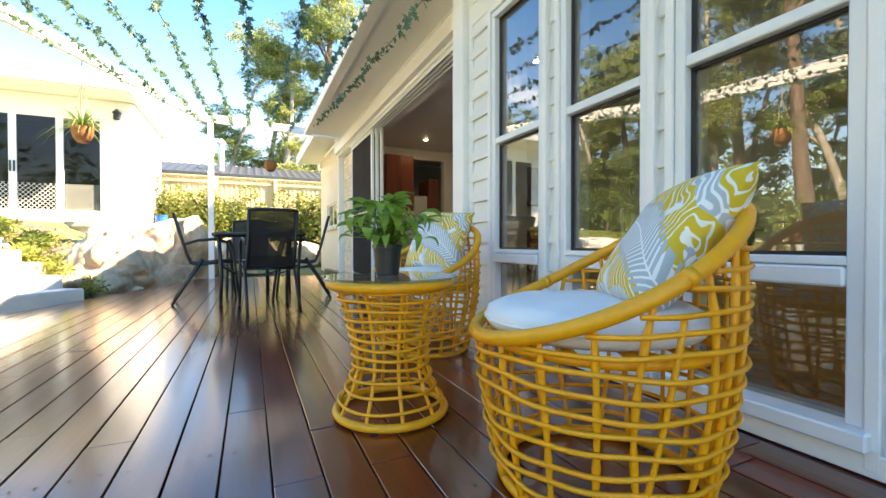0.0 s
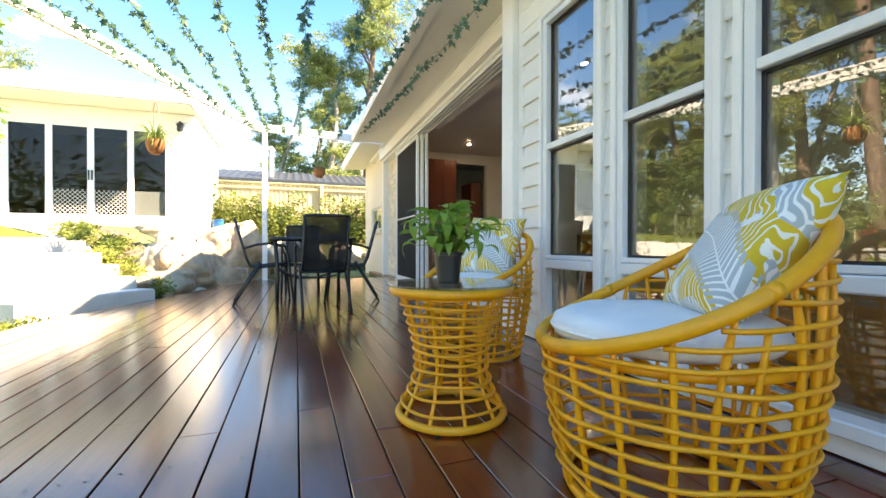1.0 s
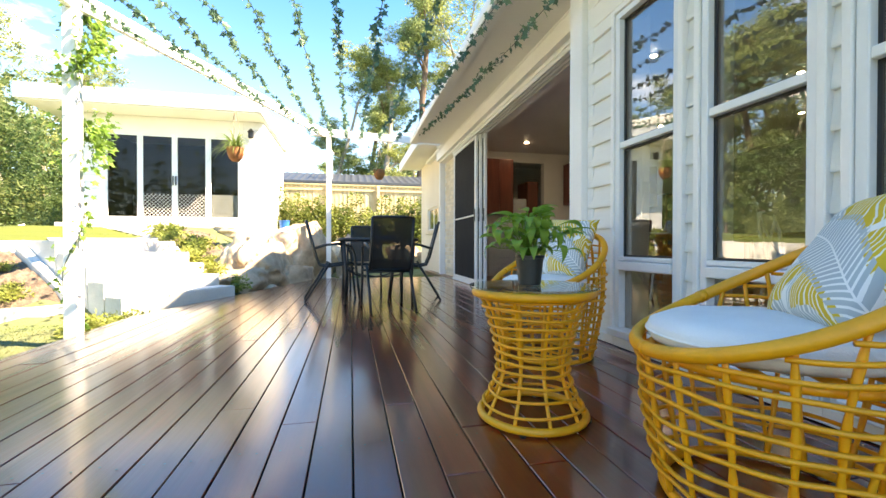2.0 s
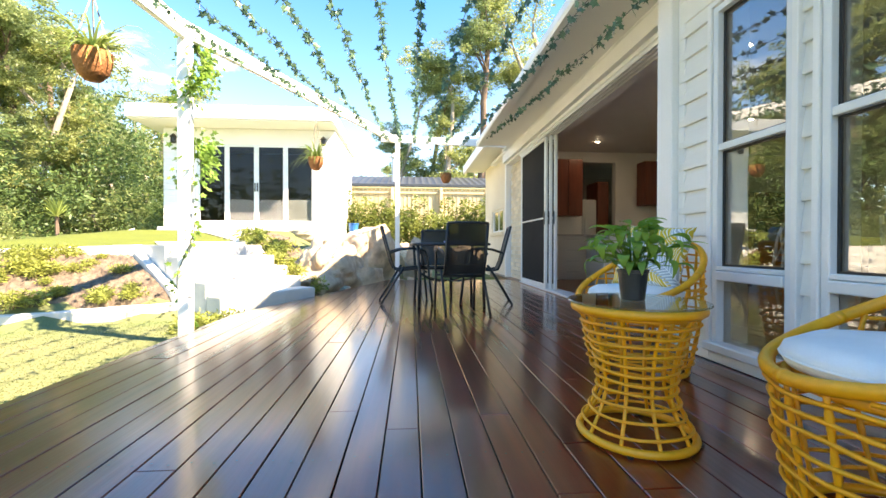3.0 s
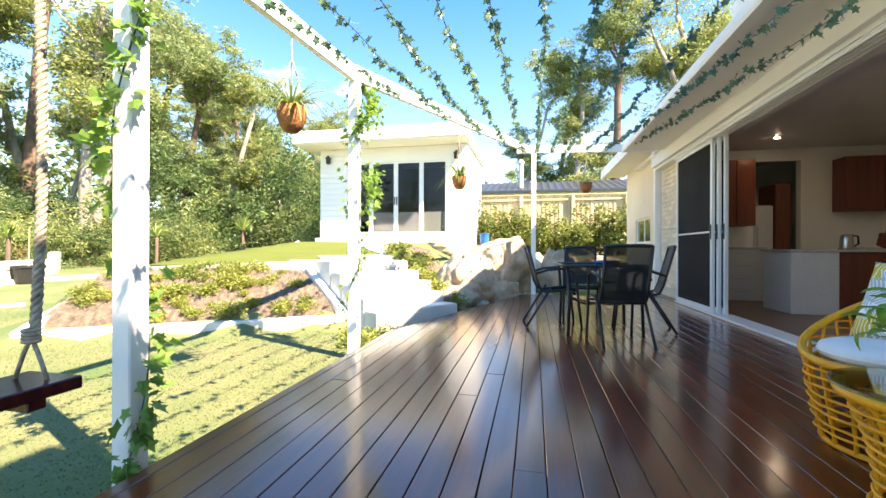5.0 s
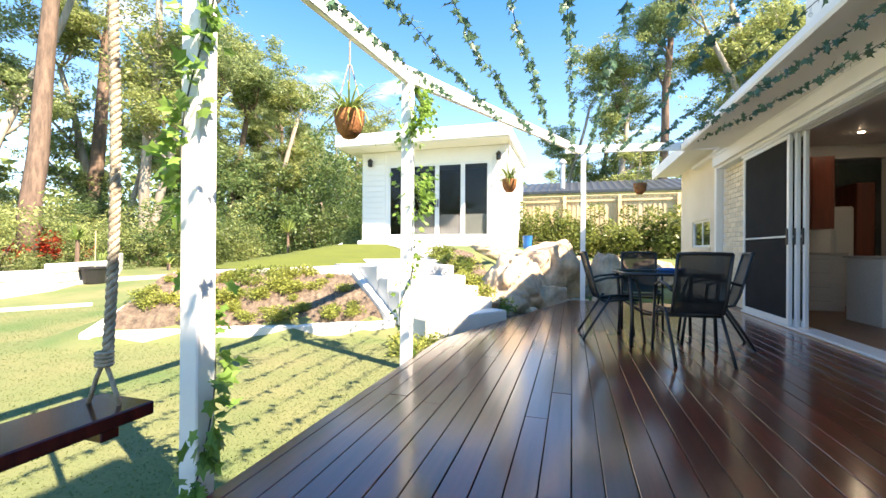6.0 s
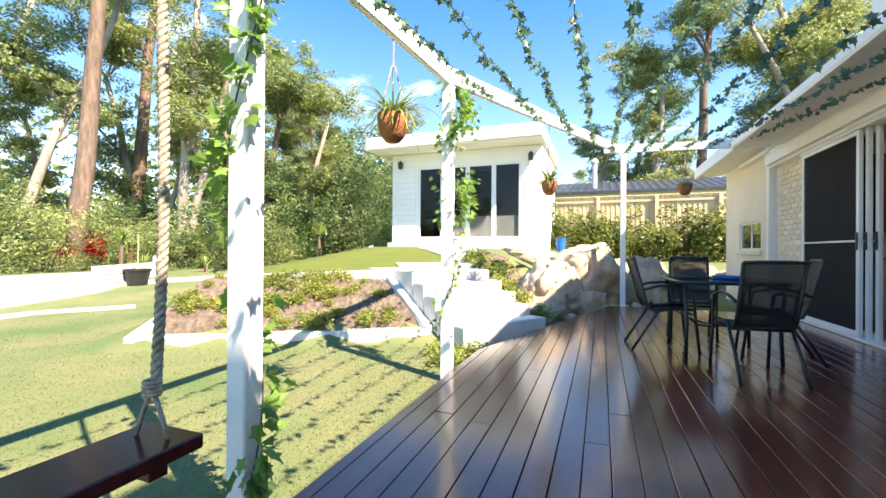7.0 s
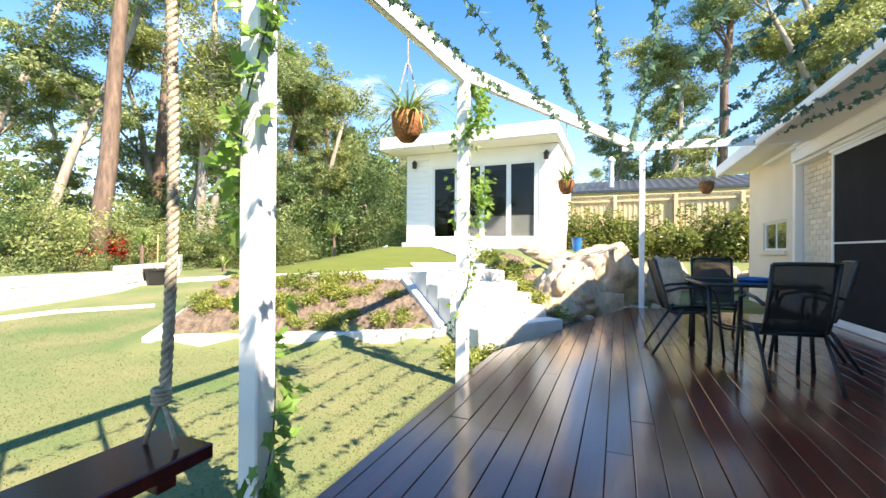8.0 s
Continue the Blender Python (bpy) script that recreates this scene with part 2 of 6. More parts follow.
def tube(path, radius, sides=8, closed=False, bm=None, radii=None):
    """A round bar along a list of points."""
    own = bmesh.new() if bm is None else bm
    pts = [Vector(p) for p in path]
    n = len(pts)
    rings = []
    up = Vector((0, 0, 1))
    prev = None
    for i, p in enumerate(pts):
        a = pts[(i - 1) % n] if (closed or i > 0) else p
        b = pts[(i + 1) % n] if (closed or i < n - 1) else p
        d = (b - a).normalized()
        if prev is None:
            side = d.cross(up)
            if side.length < 1e-3:
                side = d.cross(Vector((1, 0, 0)))
        else:
            side = prev - d * prev.dot(d)
        side.normalize()
        prev = side
        other = d.cross(side)
        r = radii[i] if radii else radius
        rings.append([own.verts.new(p + (side * math.cos(2 * math.pi * k / sides) + other * math.sin(2 * math.pi * k / sides)) * r) for k in range(sides)])
    for i in range(n if closed else n - 1):
        a, b = rings[i], rings[(i + 1) % n]
        for k in range(sides):
            own.faces.new((a[k], a[(k + 1) % sides], b[(k + 1) % sides], b[k]))
    if not closed:
        own.faces.new(list(reversed(rings[0])))
        own.faces.new(rings[-1])
    return own


def lathe(profile, sides=24, bm=None):
    """A turned shape: (radius, z) pairs from bottom to top."""
    own = bmesh.new() if bm is None else bm
    rings = []
    for r, z in profile:
        rings.append([own.verts.new((r * math.cos(2 * math.pi * k / sides), r * math.sin(2 * math.pi * k / sides), z)) for k in range(sides)])
    for a, b in zip(rings, rings[1:]):
        for k in range(sides):
            own.faces.new((a[k], a[(k + 1) % sides], b[(k + 1) % sides], b[k]))
    own.faces.new(list(reversed(rings[0])))
    own.faces.new(rings[-1])
    return own


def solid(name, bm, material, label="", category="", kind="structure", smooth=False, m=None, group=""):
    return tagged(part(name, bm, material, None, "", m, smooth), label, category, group, kind)


def cards(name, verts, faces, material, parent=None):
    me = bpy.data.meshes.new(name)
    me.from_pydata([tuple(v) for v in verts], [], faces)
    return link(name, me, material, parent)


# ---- ground ----
LAWN_Z = -0.12
KERB_A, KERB_B = Vector((-5.7, 3.7)), Vector((-2.70, 5.30))
STAIR_L = Vector((-2.2, 5.05))
UP = Vector((-0.83, 0.56)).normalized()
ACROSS = Vector((0.56, 0.83)).normalized()
STAIR_W, TREAD, RISER, STEPS = 1.35, 0.275, 0.1425, 5


def smoothstep(a, b, x):
    t = min(1.0, max(0.0, (x - a) / (b - a)))
    return t * t * (3 - 2 * t)


ALONG, INTO = (KERB_B - KERB_A).normalized(), Vector((-(KERB_B - KERB_A).y, (KERB_B - KERB_A).x)).normalized()
LAND_O, LAND_A, LAND_I = Vector((-5.05, 3.2)), Vector((0.824, 0.566)), Vector((-0.566, 0.824))


def ground_z(x, y):
    """The land: a lawn at the deck, a bed and terrace that climb to the guest house, a rock bank, rising woods behind."""
    p = Vector((x, y)) - KERB_A
    s, d = p.dot(ALONG), p.dot(INTO)
    bed = 0.12 * min(1, max(0, (d - 0.12) / 0.1)) + 0.55 * min(1, max(0, (d - 0.05) / 0.9)) + 0.47 * min(1, max(0, (d - 1.03) / 6.2))
    lawn = 0.35 * smoothstep(1.0, 9.0, d)
    side = smoothstep(-0.45, 0.12, s - 0.30 * d)
    left = lawn + (bed - lawn) * side
    e = (x + 1.9) * -0.955 + (y - 4.65) * 0.298
    right = max(1.14 * smoothstep(0.1, 3.0, e), 0.80 * smoothstep(4.1, 4.7, y - 9.9))
    k = smoothstep(4.25, 4.6, (Vector((x, y)) - LAND_O).dot(LAND_A))
    z = LAWN_Z + left + (right - left) * k
    run, over = (Vector((x, y)) - STAIR_L).dot(UP), (Vector((x, y)) - STAIR_L).dot(ACROSS)
    if -0.1 < over < STAIR_W + 0.15 and -0.25 < run < 2.3:
        z = min(z, max(LAWN_Z, 0.40 * run - 0.08))
    far = math.hypot(x + 1, y - 1)
    z += 1.0 * smoothstep(17, 40, far) * smoothstep(-6, 14, y - 0.3 * x)
    return z


def ground_sheet():
    bm = bmesh.new()
    xs = sorted(set([-1500, -700, -300, -150, -80] + [-50 + 2.5 * i for i in range(17)] + [-9 + 0.35 * i for i in range(24)] + [-0.6 + 1.2 * i for i in range(16)] + [24, 40, 80, 200, 700, 1500]))
    ys = sorted(set([-1500, -700, -200, -60, -20, -10, -5] + [-3 + 0.5 * i for i in range(40)] + [17 + 2.0 * i for i in range(15)] + [55, 80, 150, 300, 700, 1500]))
    grid = [[bm.verts.new((x, y, ground_z(x, y) - (0.35 if -1.6 < x < 14 and -3 < y < 8.0 else 0))) for y in ys] for x in xs]
    for i in range(len(xs) - 1):
        for j in range(len(ys) - 1):
            bm.faces.new((grid[i][j], grid[i + 1][j], grid[i + 1][j + 1], grid[i][j + 1]))
    return bm


solid("ground", ground_sheet(), LAWN, "lawn and bush ground rising towards the trees", "ground", smooth=True)

# ---- deck ----
DECK_EDGE = ((-1.9, -3.0), (-1.9, 4.65), (-0.62, 8.75), (2.0, 8.75))


def deck_far(x):
    """Where a board at x ends at its far end."""
    if x > -0.62:
        return 8.75
    return 4.65 + (x + 1.9) / 1.28 * 4.1


deck = thing("deck_floor", None, "stained red-brown hardwood deck with visible board gaps", "deck", kind="structure")
# One solid near-black block below the boards, visible in the gaps.
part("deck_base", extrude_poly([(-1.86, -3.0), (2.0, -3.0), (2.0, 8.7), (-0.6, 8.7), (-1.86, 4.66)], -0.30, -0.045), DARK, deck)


def deck_boards():
    rng = random.Random(4)
    x = -1.979
    while x < 2.02:
        w = 0.124
        a, b = max(x, -1.9) + 0.0022, min(x + w - 0.0022, 2.02)
        if b - a < 0.02:
            break
        end_a, end_b = deck_far(a), deck_far(b)
        y = -3.0
        cuts = []
        c = -3.0 + rng.uniform(0.8, 4.5)
        while c < min(end_a, end_b) - 1.0:
            cuts.append(c)
            c += rng.uniform(2.6, 4.8)
        for k, y1 in enumerate(cuts + [None]):
            ea, eb = (y1 - 0.002, y1 - 0.002) if y1 is not None else (end_a, end_b)
            top = rng.uniform(-0.0012, 0.0012)
            bm = extrude_poly([(a, y + 0.002), (b, y + 0.002), (b, eb), (a, ea)], -0.042, top)
            edges = [e for e in bm.edges if all(abs(v.co.z - top) < 1e-5 for v in e.verts)]
            bmesh.ops.bevel(bm, geom=edges, offset=0.002, segments=1, affect="EDGES")
            part("board", bm, DECK, deck)
            y = y1 if y1 is not None else y
        x += w


deck_boards()


def deck_nails():
    bm = bmesh.new()
    rng = random.Random(9)
    x = -1.979
    while x < 1.95:
        w = 0.124
        for row in range(26):
            y = -2.8 + 0.45 * row
            for s in (0.25, 0.75):
                px, py = x + w * s + rng.uniform(-0.008, 0.008), y + rng.uniform(-0.012, 0.012)
                if py < deck_far(px) - 0.1:
                    bmesh.ops.create_circle(bm, cap_ends=True, segments=6, radius=0.0042, matrix=Matrix.Translation((px, py, 0.0022)))
        x += w
    return bm


tagged(part("nail_heads", deck_nails(), NAIL, deck, "dark nail heads"), kind="stuff")
part("edge_board", extrude_poly([(-1.925, -3.0), (-1.902, -3.0), (-1.902, 4.65), (-0.622, 8.77), (-0.645, 8.77), (-1.925, 4.66)], -0.16, -0.006), DECK, deck)

# ---- house ----
HOUSE_X, DOOR_X = 1.68, 2.03
WINDOWS = ((2.23, 2.68), (1.57, 2.01), (0.915, 1.375), (0.26, 0.72), (-0.40, 0.06), (-1.06, -0.60))
WIN_TOP, WIN_MID, WIN_LOW, WIN_BOT = 2.06, 1.265, 0.54, 0.12


def window_wall():
    bm = bmesh.new()
    box(HOUSE_X + 0.02, HOUSE_X + 0.16, -3.0, 3.06, WIN_TOP + 0.04, 2.66, bm=bm)
    edges = [3.06] + [v for w in WINDOWS for v in (w[1] + 0.04, w[0] - 0.04)] + [-3.0]
    for hi, lo in zip(edges[0::2], edges[1::2]):
        box(HOUSE_X + 0.02, HOUSE_X + 0.16, lo, hi, 0.0, WIN_TOP + 0.04, bm=bm)
    for lo, hi in WINDOWS:
        box(HOUSE_X + 0.02, HOUSE_X + 0.16, lo - 0.04, hi + 0.04, 0.0, WIN_BOT - 0.05, bm=bm)
    return bm


wall_east = solid("wall_window_side", window_wall(), WHITE, "cream painted timber wall with tall windows", "wall")


def weatherboards():
    edges = [3.05] + [v for w in WINDOWS for v in (w[1] + 0.075, w[0] - 0.075)] + [-3.0]
    meshes = {}
    for hi, lo in zip(edges[0::2], edges[1::2]):
        z = 0.02
        while z < WIN_TOP + 0.06:
            key = round(hi - lo, 3)
            if key not in meshes:
                bm = bmesh.new()
                L = hi - lo
                prof = ((0.02, 0.0), (-0.022, 0.0), (-0.024, 0.004), (-0.024, 0.018), (-0.004, 0.150), (0.02, 0.150))
                a = [bm.verts.new((px, 0, pz)) for px, pz in prof]
                b = [bm.verts.new((px, L, pz)) for px, pz in prof]
                for i in range(len(prof)):
                    j = (i + 1) % len(prof)
                    bm.faces.new((a[j], a[i], b[i], b[j]))
                bm.faces.new(a)
                bm.faces.new(list(reversed(b)))
                me = bpy.data.meshes.new("weatherboard")
                bm.to_mesh(me)
                bm.free()
                meshes[key] = me
            link("weatherboard", meshes[key], CREAM, wall_east, m=Matrix.Translation((HOUSE_X, lo, z)))
            z += 0.146
    z = WIN_TOP + 0.10
    while z < 2.60:
        bm = box(HOUSE_X - 0.022, HOUSE_X + 0.02, -3.0, 3.05, z, z + 0.143, 0.004)
        part("weatherboard", bm, CREAM, wall_east)
        z += 0.146


def tall_window(i, lo, hi):
    w = thing("window_%d" % i, Matrix.Translation((HOUSE_X, lo, 0)), "tall white aluminium window with reflective clear glass", "window", "tall deck windows", "structure")
    L, f = hi - lo, 0.032
    out, back = -0.035, 0.06
    part("window_frame", box(out, back, -0.04, 0, WIN_BOT, WIN_TOP, 0.004), WHITE_FRAME, w)
    part("window_frame", box(out, back, L, L + 0.04, WIN_BOT, WIN_TOP, 0.004), WHITE_FRAME, w)
    part("window_frame", box(out, back, -0.04, L + 0.04, WIN_TOP, WIN_TOP + 0.04, 0.004), WHITE_FRAME, w)
    part("mullion", box(out + 0.004, back, 0, L, WIN_MID - 0.02, WIN_MID + 0.02, 0.004), WHITE_FRAME, w)
    part("mullion", box(out - 0.012, back, 0, L, WIN_LOW - 0.055, WIN_LOW + 0.0, 0.006), WHITE_FRAME, w)
    part("mullion", box(out - 0.002, back, 0, L, WIN_LOW + 0.003, WIN_LOW + 0.028, 0.004), WHITE_FRAME, w)
    part("window_sill", box(out - 0.045, back, -0.06, L + 0.06, WIN_BOT - 0.05, WIN_BOT, 0.006), WHITE_FRAME, w)
    for a, b in ((-0.075, -0.042), (L + 0.042, L + 0.075)):
        part("window_trim", box(out - 0.012, 0.03, a, b, 0.02, WIN_TOP + 0.075, 0.004), WHITE, w)
    part("window_trim", box(out - 0.012, 0.03, -0.041, L + 0.041, WIN_TOP + 0.042, WIN_TOP + 0.075, 0.004), WHITE, w)
    for z0, z1 in ((WIN_BOT, WIN_LOW - 0.055), (WIN_LOW + 0.028, WIN_MID - 0.02), (WIN_MID + 0.02, WIN_TOP)):
        p = part("pane", box(0.012, 0.018, 0.0, L, z0, z1), GLASS, w)
        p.visible_shadow = False
        if z0 > WIN_LOW:
            bm = bmesh.new()
            for a, b, c, d in ((0.0, 0.014, z0, z1), (L - 0.014, L, z0, z1), (0.014, L - 0.014, z0, z0 + 0.012), (0.014, L - 0.014, z1 - 0.012, z1)):
                box(0.001, 0.011, a, b, c, d, bm=bm)
            part("gasket", bm, BLACK, w, "dark rubber glazing seal")


for i, (lo, hi) in enumerate(WINDOWS):
    tall_window(i + 1, lo, hi)
weatherboards()
solid("trim_base", box(HOUSE_X - 0.045, HOUSE_X - 0.03, -3.0, 3.05, 0.004, 0.066, 0.004), WHITE, "white base trim along the deck", "trim")

solid("wall_corner_post", box(1.615, 1.77, 3.07, 3.24, 0.0, 2.62, 0.006), WHITE, "white square post beside the sliding door", "post")
solid("trim_post_cover", box(1.66, 1.70, 3.0, 3.068, 0.0, 2.62, 0.004), WHITE, "white corner trim strip", "trim")
solid("wall_return", box(1.772, 2.20, 3.10, 3.22, 0.0, 2.62), WHITE, "white wall return at the door opening", "wall")


def head_wall():
    bm = box(1.80, 1.86, 3.245, 9.2, 2.44, 2.62)
    box(1.79, 1.81, 3.245, 9.2, 2.60, 2.618, bm=bm)
    box(1.865, 2.20, 3.225, 9.2, 2.40, 2.70, bm=bm)
    return bm


solid("wall_head", head_wall(), WHITE, "white bulkhead above the sliding doors", "wall")


def door_track():
    bm = bmesh.new()
    for k in range(4):
        box(1.885 + 0.05 * k, 1.892 + 0.05 * k, 3.23, 8.1, 2.36, 2.399, bm=bm)
    box(1.88, 2.06, 3.23, 8.1, 2.388, 2.4, bm=bm)
    return bm


solid("trim_head_track", door_track(), WHITE_FRAME, "white grooved head track of the stacker door", "trim")
solid("trim_door_sill", box(1.885, 2.12, 3.225, 8.1, 0.004, 0.03, 0.004), WHITE_FRAME, "white aluminium sliding door sill", "trim")


def door_panel(name, x, y0, y1, label, mesh):
    d = thing(name, Matrix.Translation((x, y0, 0.032)), label, "sliding door", "stacker doors", "structure")
    L, H, f = y1 - y0, 2.326, 0.06
    for a, b in ((0, f), (L - f, L)):
        part("stile", box(0, 0.04, a, b, 0, H, 0.004), WHITE_FRAME, d)
    for a, b in ((0.0, 0.07), (1.07, 1.095), (H - 0.05, H)):
        part("rail", box(0.002, 0.038, f, L - f, a, b, 0.003), WHITE_FRAME, d)
    if mesh:
        part("screen", box(0.016, 0.022, f, L - f, 0.07, H - 0.05), SCREEN, d, "dark insect screen mesh")
    else:
        part("pane", box(0.016, 0.022, f, L - f, 0.07, H - 0.05), GLASS, d).visible_shadow = False
    h = part("door_handle", box(-0.016, -0.001, 0.012, 0.045, 0.98, 1.18, 0.005), BLACK, d, "black pull handle")
    return d


SCREEN = surface("black_insect_screen", (0.012, 0.013, 0.015), (0.018, 0.018, 0.02), rough=0.85, spec=0.2, bump=0.1, bump_scale=400)
door_panel("door_1", 1.895, 6.62, 8.05, "white framed sliding screen door with dark mesh", True)
door_panel("door_2", 1.945, 6.55, 7.95, "white framed sliding glass door panel stacked open", False)
door_panel("door_3", 1.995, 6.47, 7.87, "white framed sliding glass door panel stacked open", False)

# brick pier and annex beyond the doors
wall_brick = solid("wall_brick_pier", box(2.04, 2.2, 8.06, 9.42, -0.2, 2.7), MORTAR, "cream painted brick wall beside the doors", "wall")
wall_annex = solid("wall_annex", bmesh.new(), RENDER, "cream rendered annex wall with a small hatch", "wall")


def annex_mesh():
    bm = bmesh.new()
    for y0, y1, z0, z1 in ((9.55, 10.05, -0.2, 2.85), (11.35, 12.35, -0.2, 2.85), (10.05, 11.35, -0.2, 1.02), (10.05, 11.35, 1.58, 2.85)):
        box(2.0, 2.2, y0, y1, z0, z1, bm=bm)
    return bm


bm = annex_mesh()
bm.to_mesh(wall_annex.data)
bm.free()
solid("wall_annex_end", box(2.2, 8.0, 12.2, 12.35, -0.2, 2.85), WHITE, "cream rendered annex end wall", "wall")
solid("trim_corner_post", box(1.93, 2.06, 9.43, 9.545, -0.2, 2.66, 0.005), WHITE, "white corner post at the annex", "post")
hatch = thing("window_9", None, "small white sliding hatch window with sill", "window", kind="structure")
part("window_frame", box(2.03, 2.07, 10.05, 10.10, 1.02, 1.58), WHITE_FRAME, hatch)
part("window_frame", box(2.03, 2.07, 11.30, 11.35, 1.02, 1.58), WHITE_FRAME, hatch)
part("window_frame", box(2.03, 2.07, 10.10, 11.30, 1.02, 1.06), WHITE_FRAME, hatch)
part("window_frame", box(2.03, 2.07, 10.10, 11.30, 1.54, 1.58), WHITE_FRAME, hatch)
part("window_frame", box(2.035, 2.065, 10.66, 10.72, 1.06, 1.54), WHITE_FRAME, hatch)
part("pane", box(2.045, 2.05, 10.10, 11.30, 1.06, 1.54), GLASS, hatch).visible_shadow = False
part("window_sill", box(1.95, 2.06, 10.0, 11.4, 0.93, 1.018, 0.006), BRICK, hatch, "cream brick sill")

# soffits, gutters, roof
solid("ceiling_soffit", box(1.25, 1.80, -3.0, 8.4, 2.622, 2.66), SOFFIT, "cream flat eave lining", "soffit")
solid("ceiling_soffit_strip", box(1.80, 2.2, -3.0, 9.2, 2.705, 2.73), SOFFIT, "cream eave lining strip", "soffit")


def gutter():
    bm = bmesh.new()
    prof = ((1.25, 2.60), (1.13, 2.60), (1.115, 2.63), (1.115, 2.70), (1.135, 2.715), (1.14, 2.68), (1.24, 2.68), (1.25, 2.76))
    a = [bm.verts.new((x, -3.0, z)) for x, z in prof]
    b = [bm.verts.new((x, 8.4, z)) for x, z in prof]
    for i in range(len(prof)):
        j = (i + 1) % len(prof)
        bm.faces.new((a[i], a[j], b[j], b[i]))
    bm.faces.new(list(reversed(a)))
    bm.faces.new(b)
    return bm


solid("trim_gutter", gutter(), WHITE, "white metal gutter along the eave", "gutter")


def roof_sheet():
    bm = bmesh.new()
    pts = ((1.2, -3.0, 2.74), (2.6, -3.0, 3.2), (2.6, 8.5, 3.2), (1.2, 8.5, 2.74))
    lo = [bm.verts.new(p) for p in pts]
    hi = [bm.verts.new((x, y, z + 0.04)) for x, y, z in pts]
    bm.faces.new(hi)
    bm.faces.new(list(reversed(lo)))
    for i in range(4):
        j = (i + 1) % 4
        bm.faces.new((lo[i], lo[j], hi[j], hi[i]))
    return bm


solid("roof_eave", roof_sheet(), ROOF_PALE, "pale steel roof over the eave", "roof")
solid("roof_annex", box(1.48, 8.0, 9.3, 12.7, 2.90, 3.05), ROOF_PALE, "pale annex roof edge", "roof")
solid("trim_annex_fascia", box(1.40, 1.478, 9.3, 12.75, 2.80, 3.04, 0.006), WHITE, "white annex fascia board", "fascia")
solid("ceiling_annex_soffit", box(1.48, 2.0, 9.3, 12.7, 2.852, 2.88), SOFFIT, "cream annex eave lining", "soffit")
# Unseen upper storey, inferred from the shadow edge; its skewed outline shapes that shadow.
solid("wall_upper", extrude_poly([(2.45, -6.0), (9.0, -6.0), (9.0, 9.0), (3.1, 9.0), (2.45, 4.0)], 2.9, 5.3), CREAM, "unseen upper house wall that shades the deck", "wall")
# Unseen bay added so the shadow steps further out over the lawn.
solid("wall_upper_front", extrude_poly([(1.72, -6.0), (2.44, -6.0), (2.44, 0.05), (1.72, 0.05)], 3.25, 5.3), CREAM, "unseen upper wall bay that shades the lawn edge", "wall")
solid("wall_south", box(1.70, 9.0, -3.15, -3.0, 0, 2.9), WHITE, "plain house end wall", "wall")
def back_wall():
    bm = box(8.5, 8.65, -3.0, -1.8, 0, 2.9)
    box(8.5, 8.65, 0.0, 12.2, 0, 2.9, bm=bm)
    box(8.5, 8.65, -1.8, 0.0, 0, 0.9, bm=bm)
    box(8.5, 8.65, -1.8, 0.0, 2.3, 2.9, bm=bm)
    return bm


solid("wall_back", back_wall(), WHITE, "plain white inner back wall with an added daylight opening", "wall")
# Added opening with no known window there; daylight through it brightens the interior.
rear = thing("window_10", Matrix.Translation((8.55, -1.8, 0.9)), "added white framed window that lets daylight brighten the interior", "window", kind="structure")
for a, b, c, d in ((0.0, 0.06, 0.0, 1.4), (1.74, 1.8, 0.0, 1.4), (0.06, 1.74, 0.0, 0.06), (0.06, 1.74, 1.34, 1.4)):
    part("window_frame", box(0, 0.05, a, b, c, d, 0.004), WHITE_FRAME, rear)
part("pane", box(0.02, 0.026, 0.06, 1.74, 0.06, 1.34), GLASS, rear).visible_shadow = False
solid("wall_kitchen", box(4.25, 8.5, 9.1, 9.25, 0, 2.7), WHITE, "white kitchen wall", "wall")
solid("wall_kitchen_side", box(2.2, 3.50, 9.1, 9.25, 0, 2.7), WHITE, "white kitchen wall beside the pantry", "wall")
solid("wall_kitchen_lintel", box(3.50, 4.25, 9.1, 9.25, 2.48, 2.7), WHITE, "white lintel over the pantry recess", "wall")
solid("wall_pantry", box(2.2, 8.5, 10.9, 11.0, 0, 2.7), WHITE, "white pantry back wall", "wall")
solid("ceiling", box(1.87, 8.5, -3.0, 10.9, 2.702, 2.76), WHITE, "white plasterboard ceiling", "ceiling")
FLOORB = surface("interior_timber_floor", (0.26, 0.13, 0.065), (0.17, 0.08, 0.04), scale=3, rough=0.3, bump=0.05, stretch=(5, 0.4, 1), fine=0.15)
solid("floor_inside", box(1.86, 8.5, -3.0, 10.9, -0.1, 0.006), FLOORB, "polished brown timber floor inside", "floor")

# ---- pergola ----
def post(x, y, z0, z1, s=0.09):
    return solid("pergola_post", box(x - s / 2, x + s / 2, y - s / 2, y + s / 2, z0, z1, 0.006), WHITE, "white painted square timber pergola post", "post", "object", group="pergola posts")


def beam(a, b, w=0.05, h=0.14, name="pergola_beam"):
    a, b = Vector(a), Vector(b)
    d = b - a
    m = Matrix.Translation(a) @ d.to_track_quat("X", "Z").to_matrix().to_4x4()
    return solid(name, box(0, d.length, -w / 2, w / 2, 0, h, 0.005), WHITE, "white painted timber pergola beam", "beam", "object", m=m, group="pergola beams")


post(-2.024, 1.82, LAWN_Z, 2.26)
post(-2.0, 3.95, LAWN_Z, 2.37)
post(-0.42, 8.87, -0.3, 2.77)
post(-2.0, -1.2, LAWN_Z, 2.0)
beam((-2.0, -1.3, 1.98), (-2.0, 3.97, 2.372))
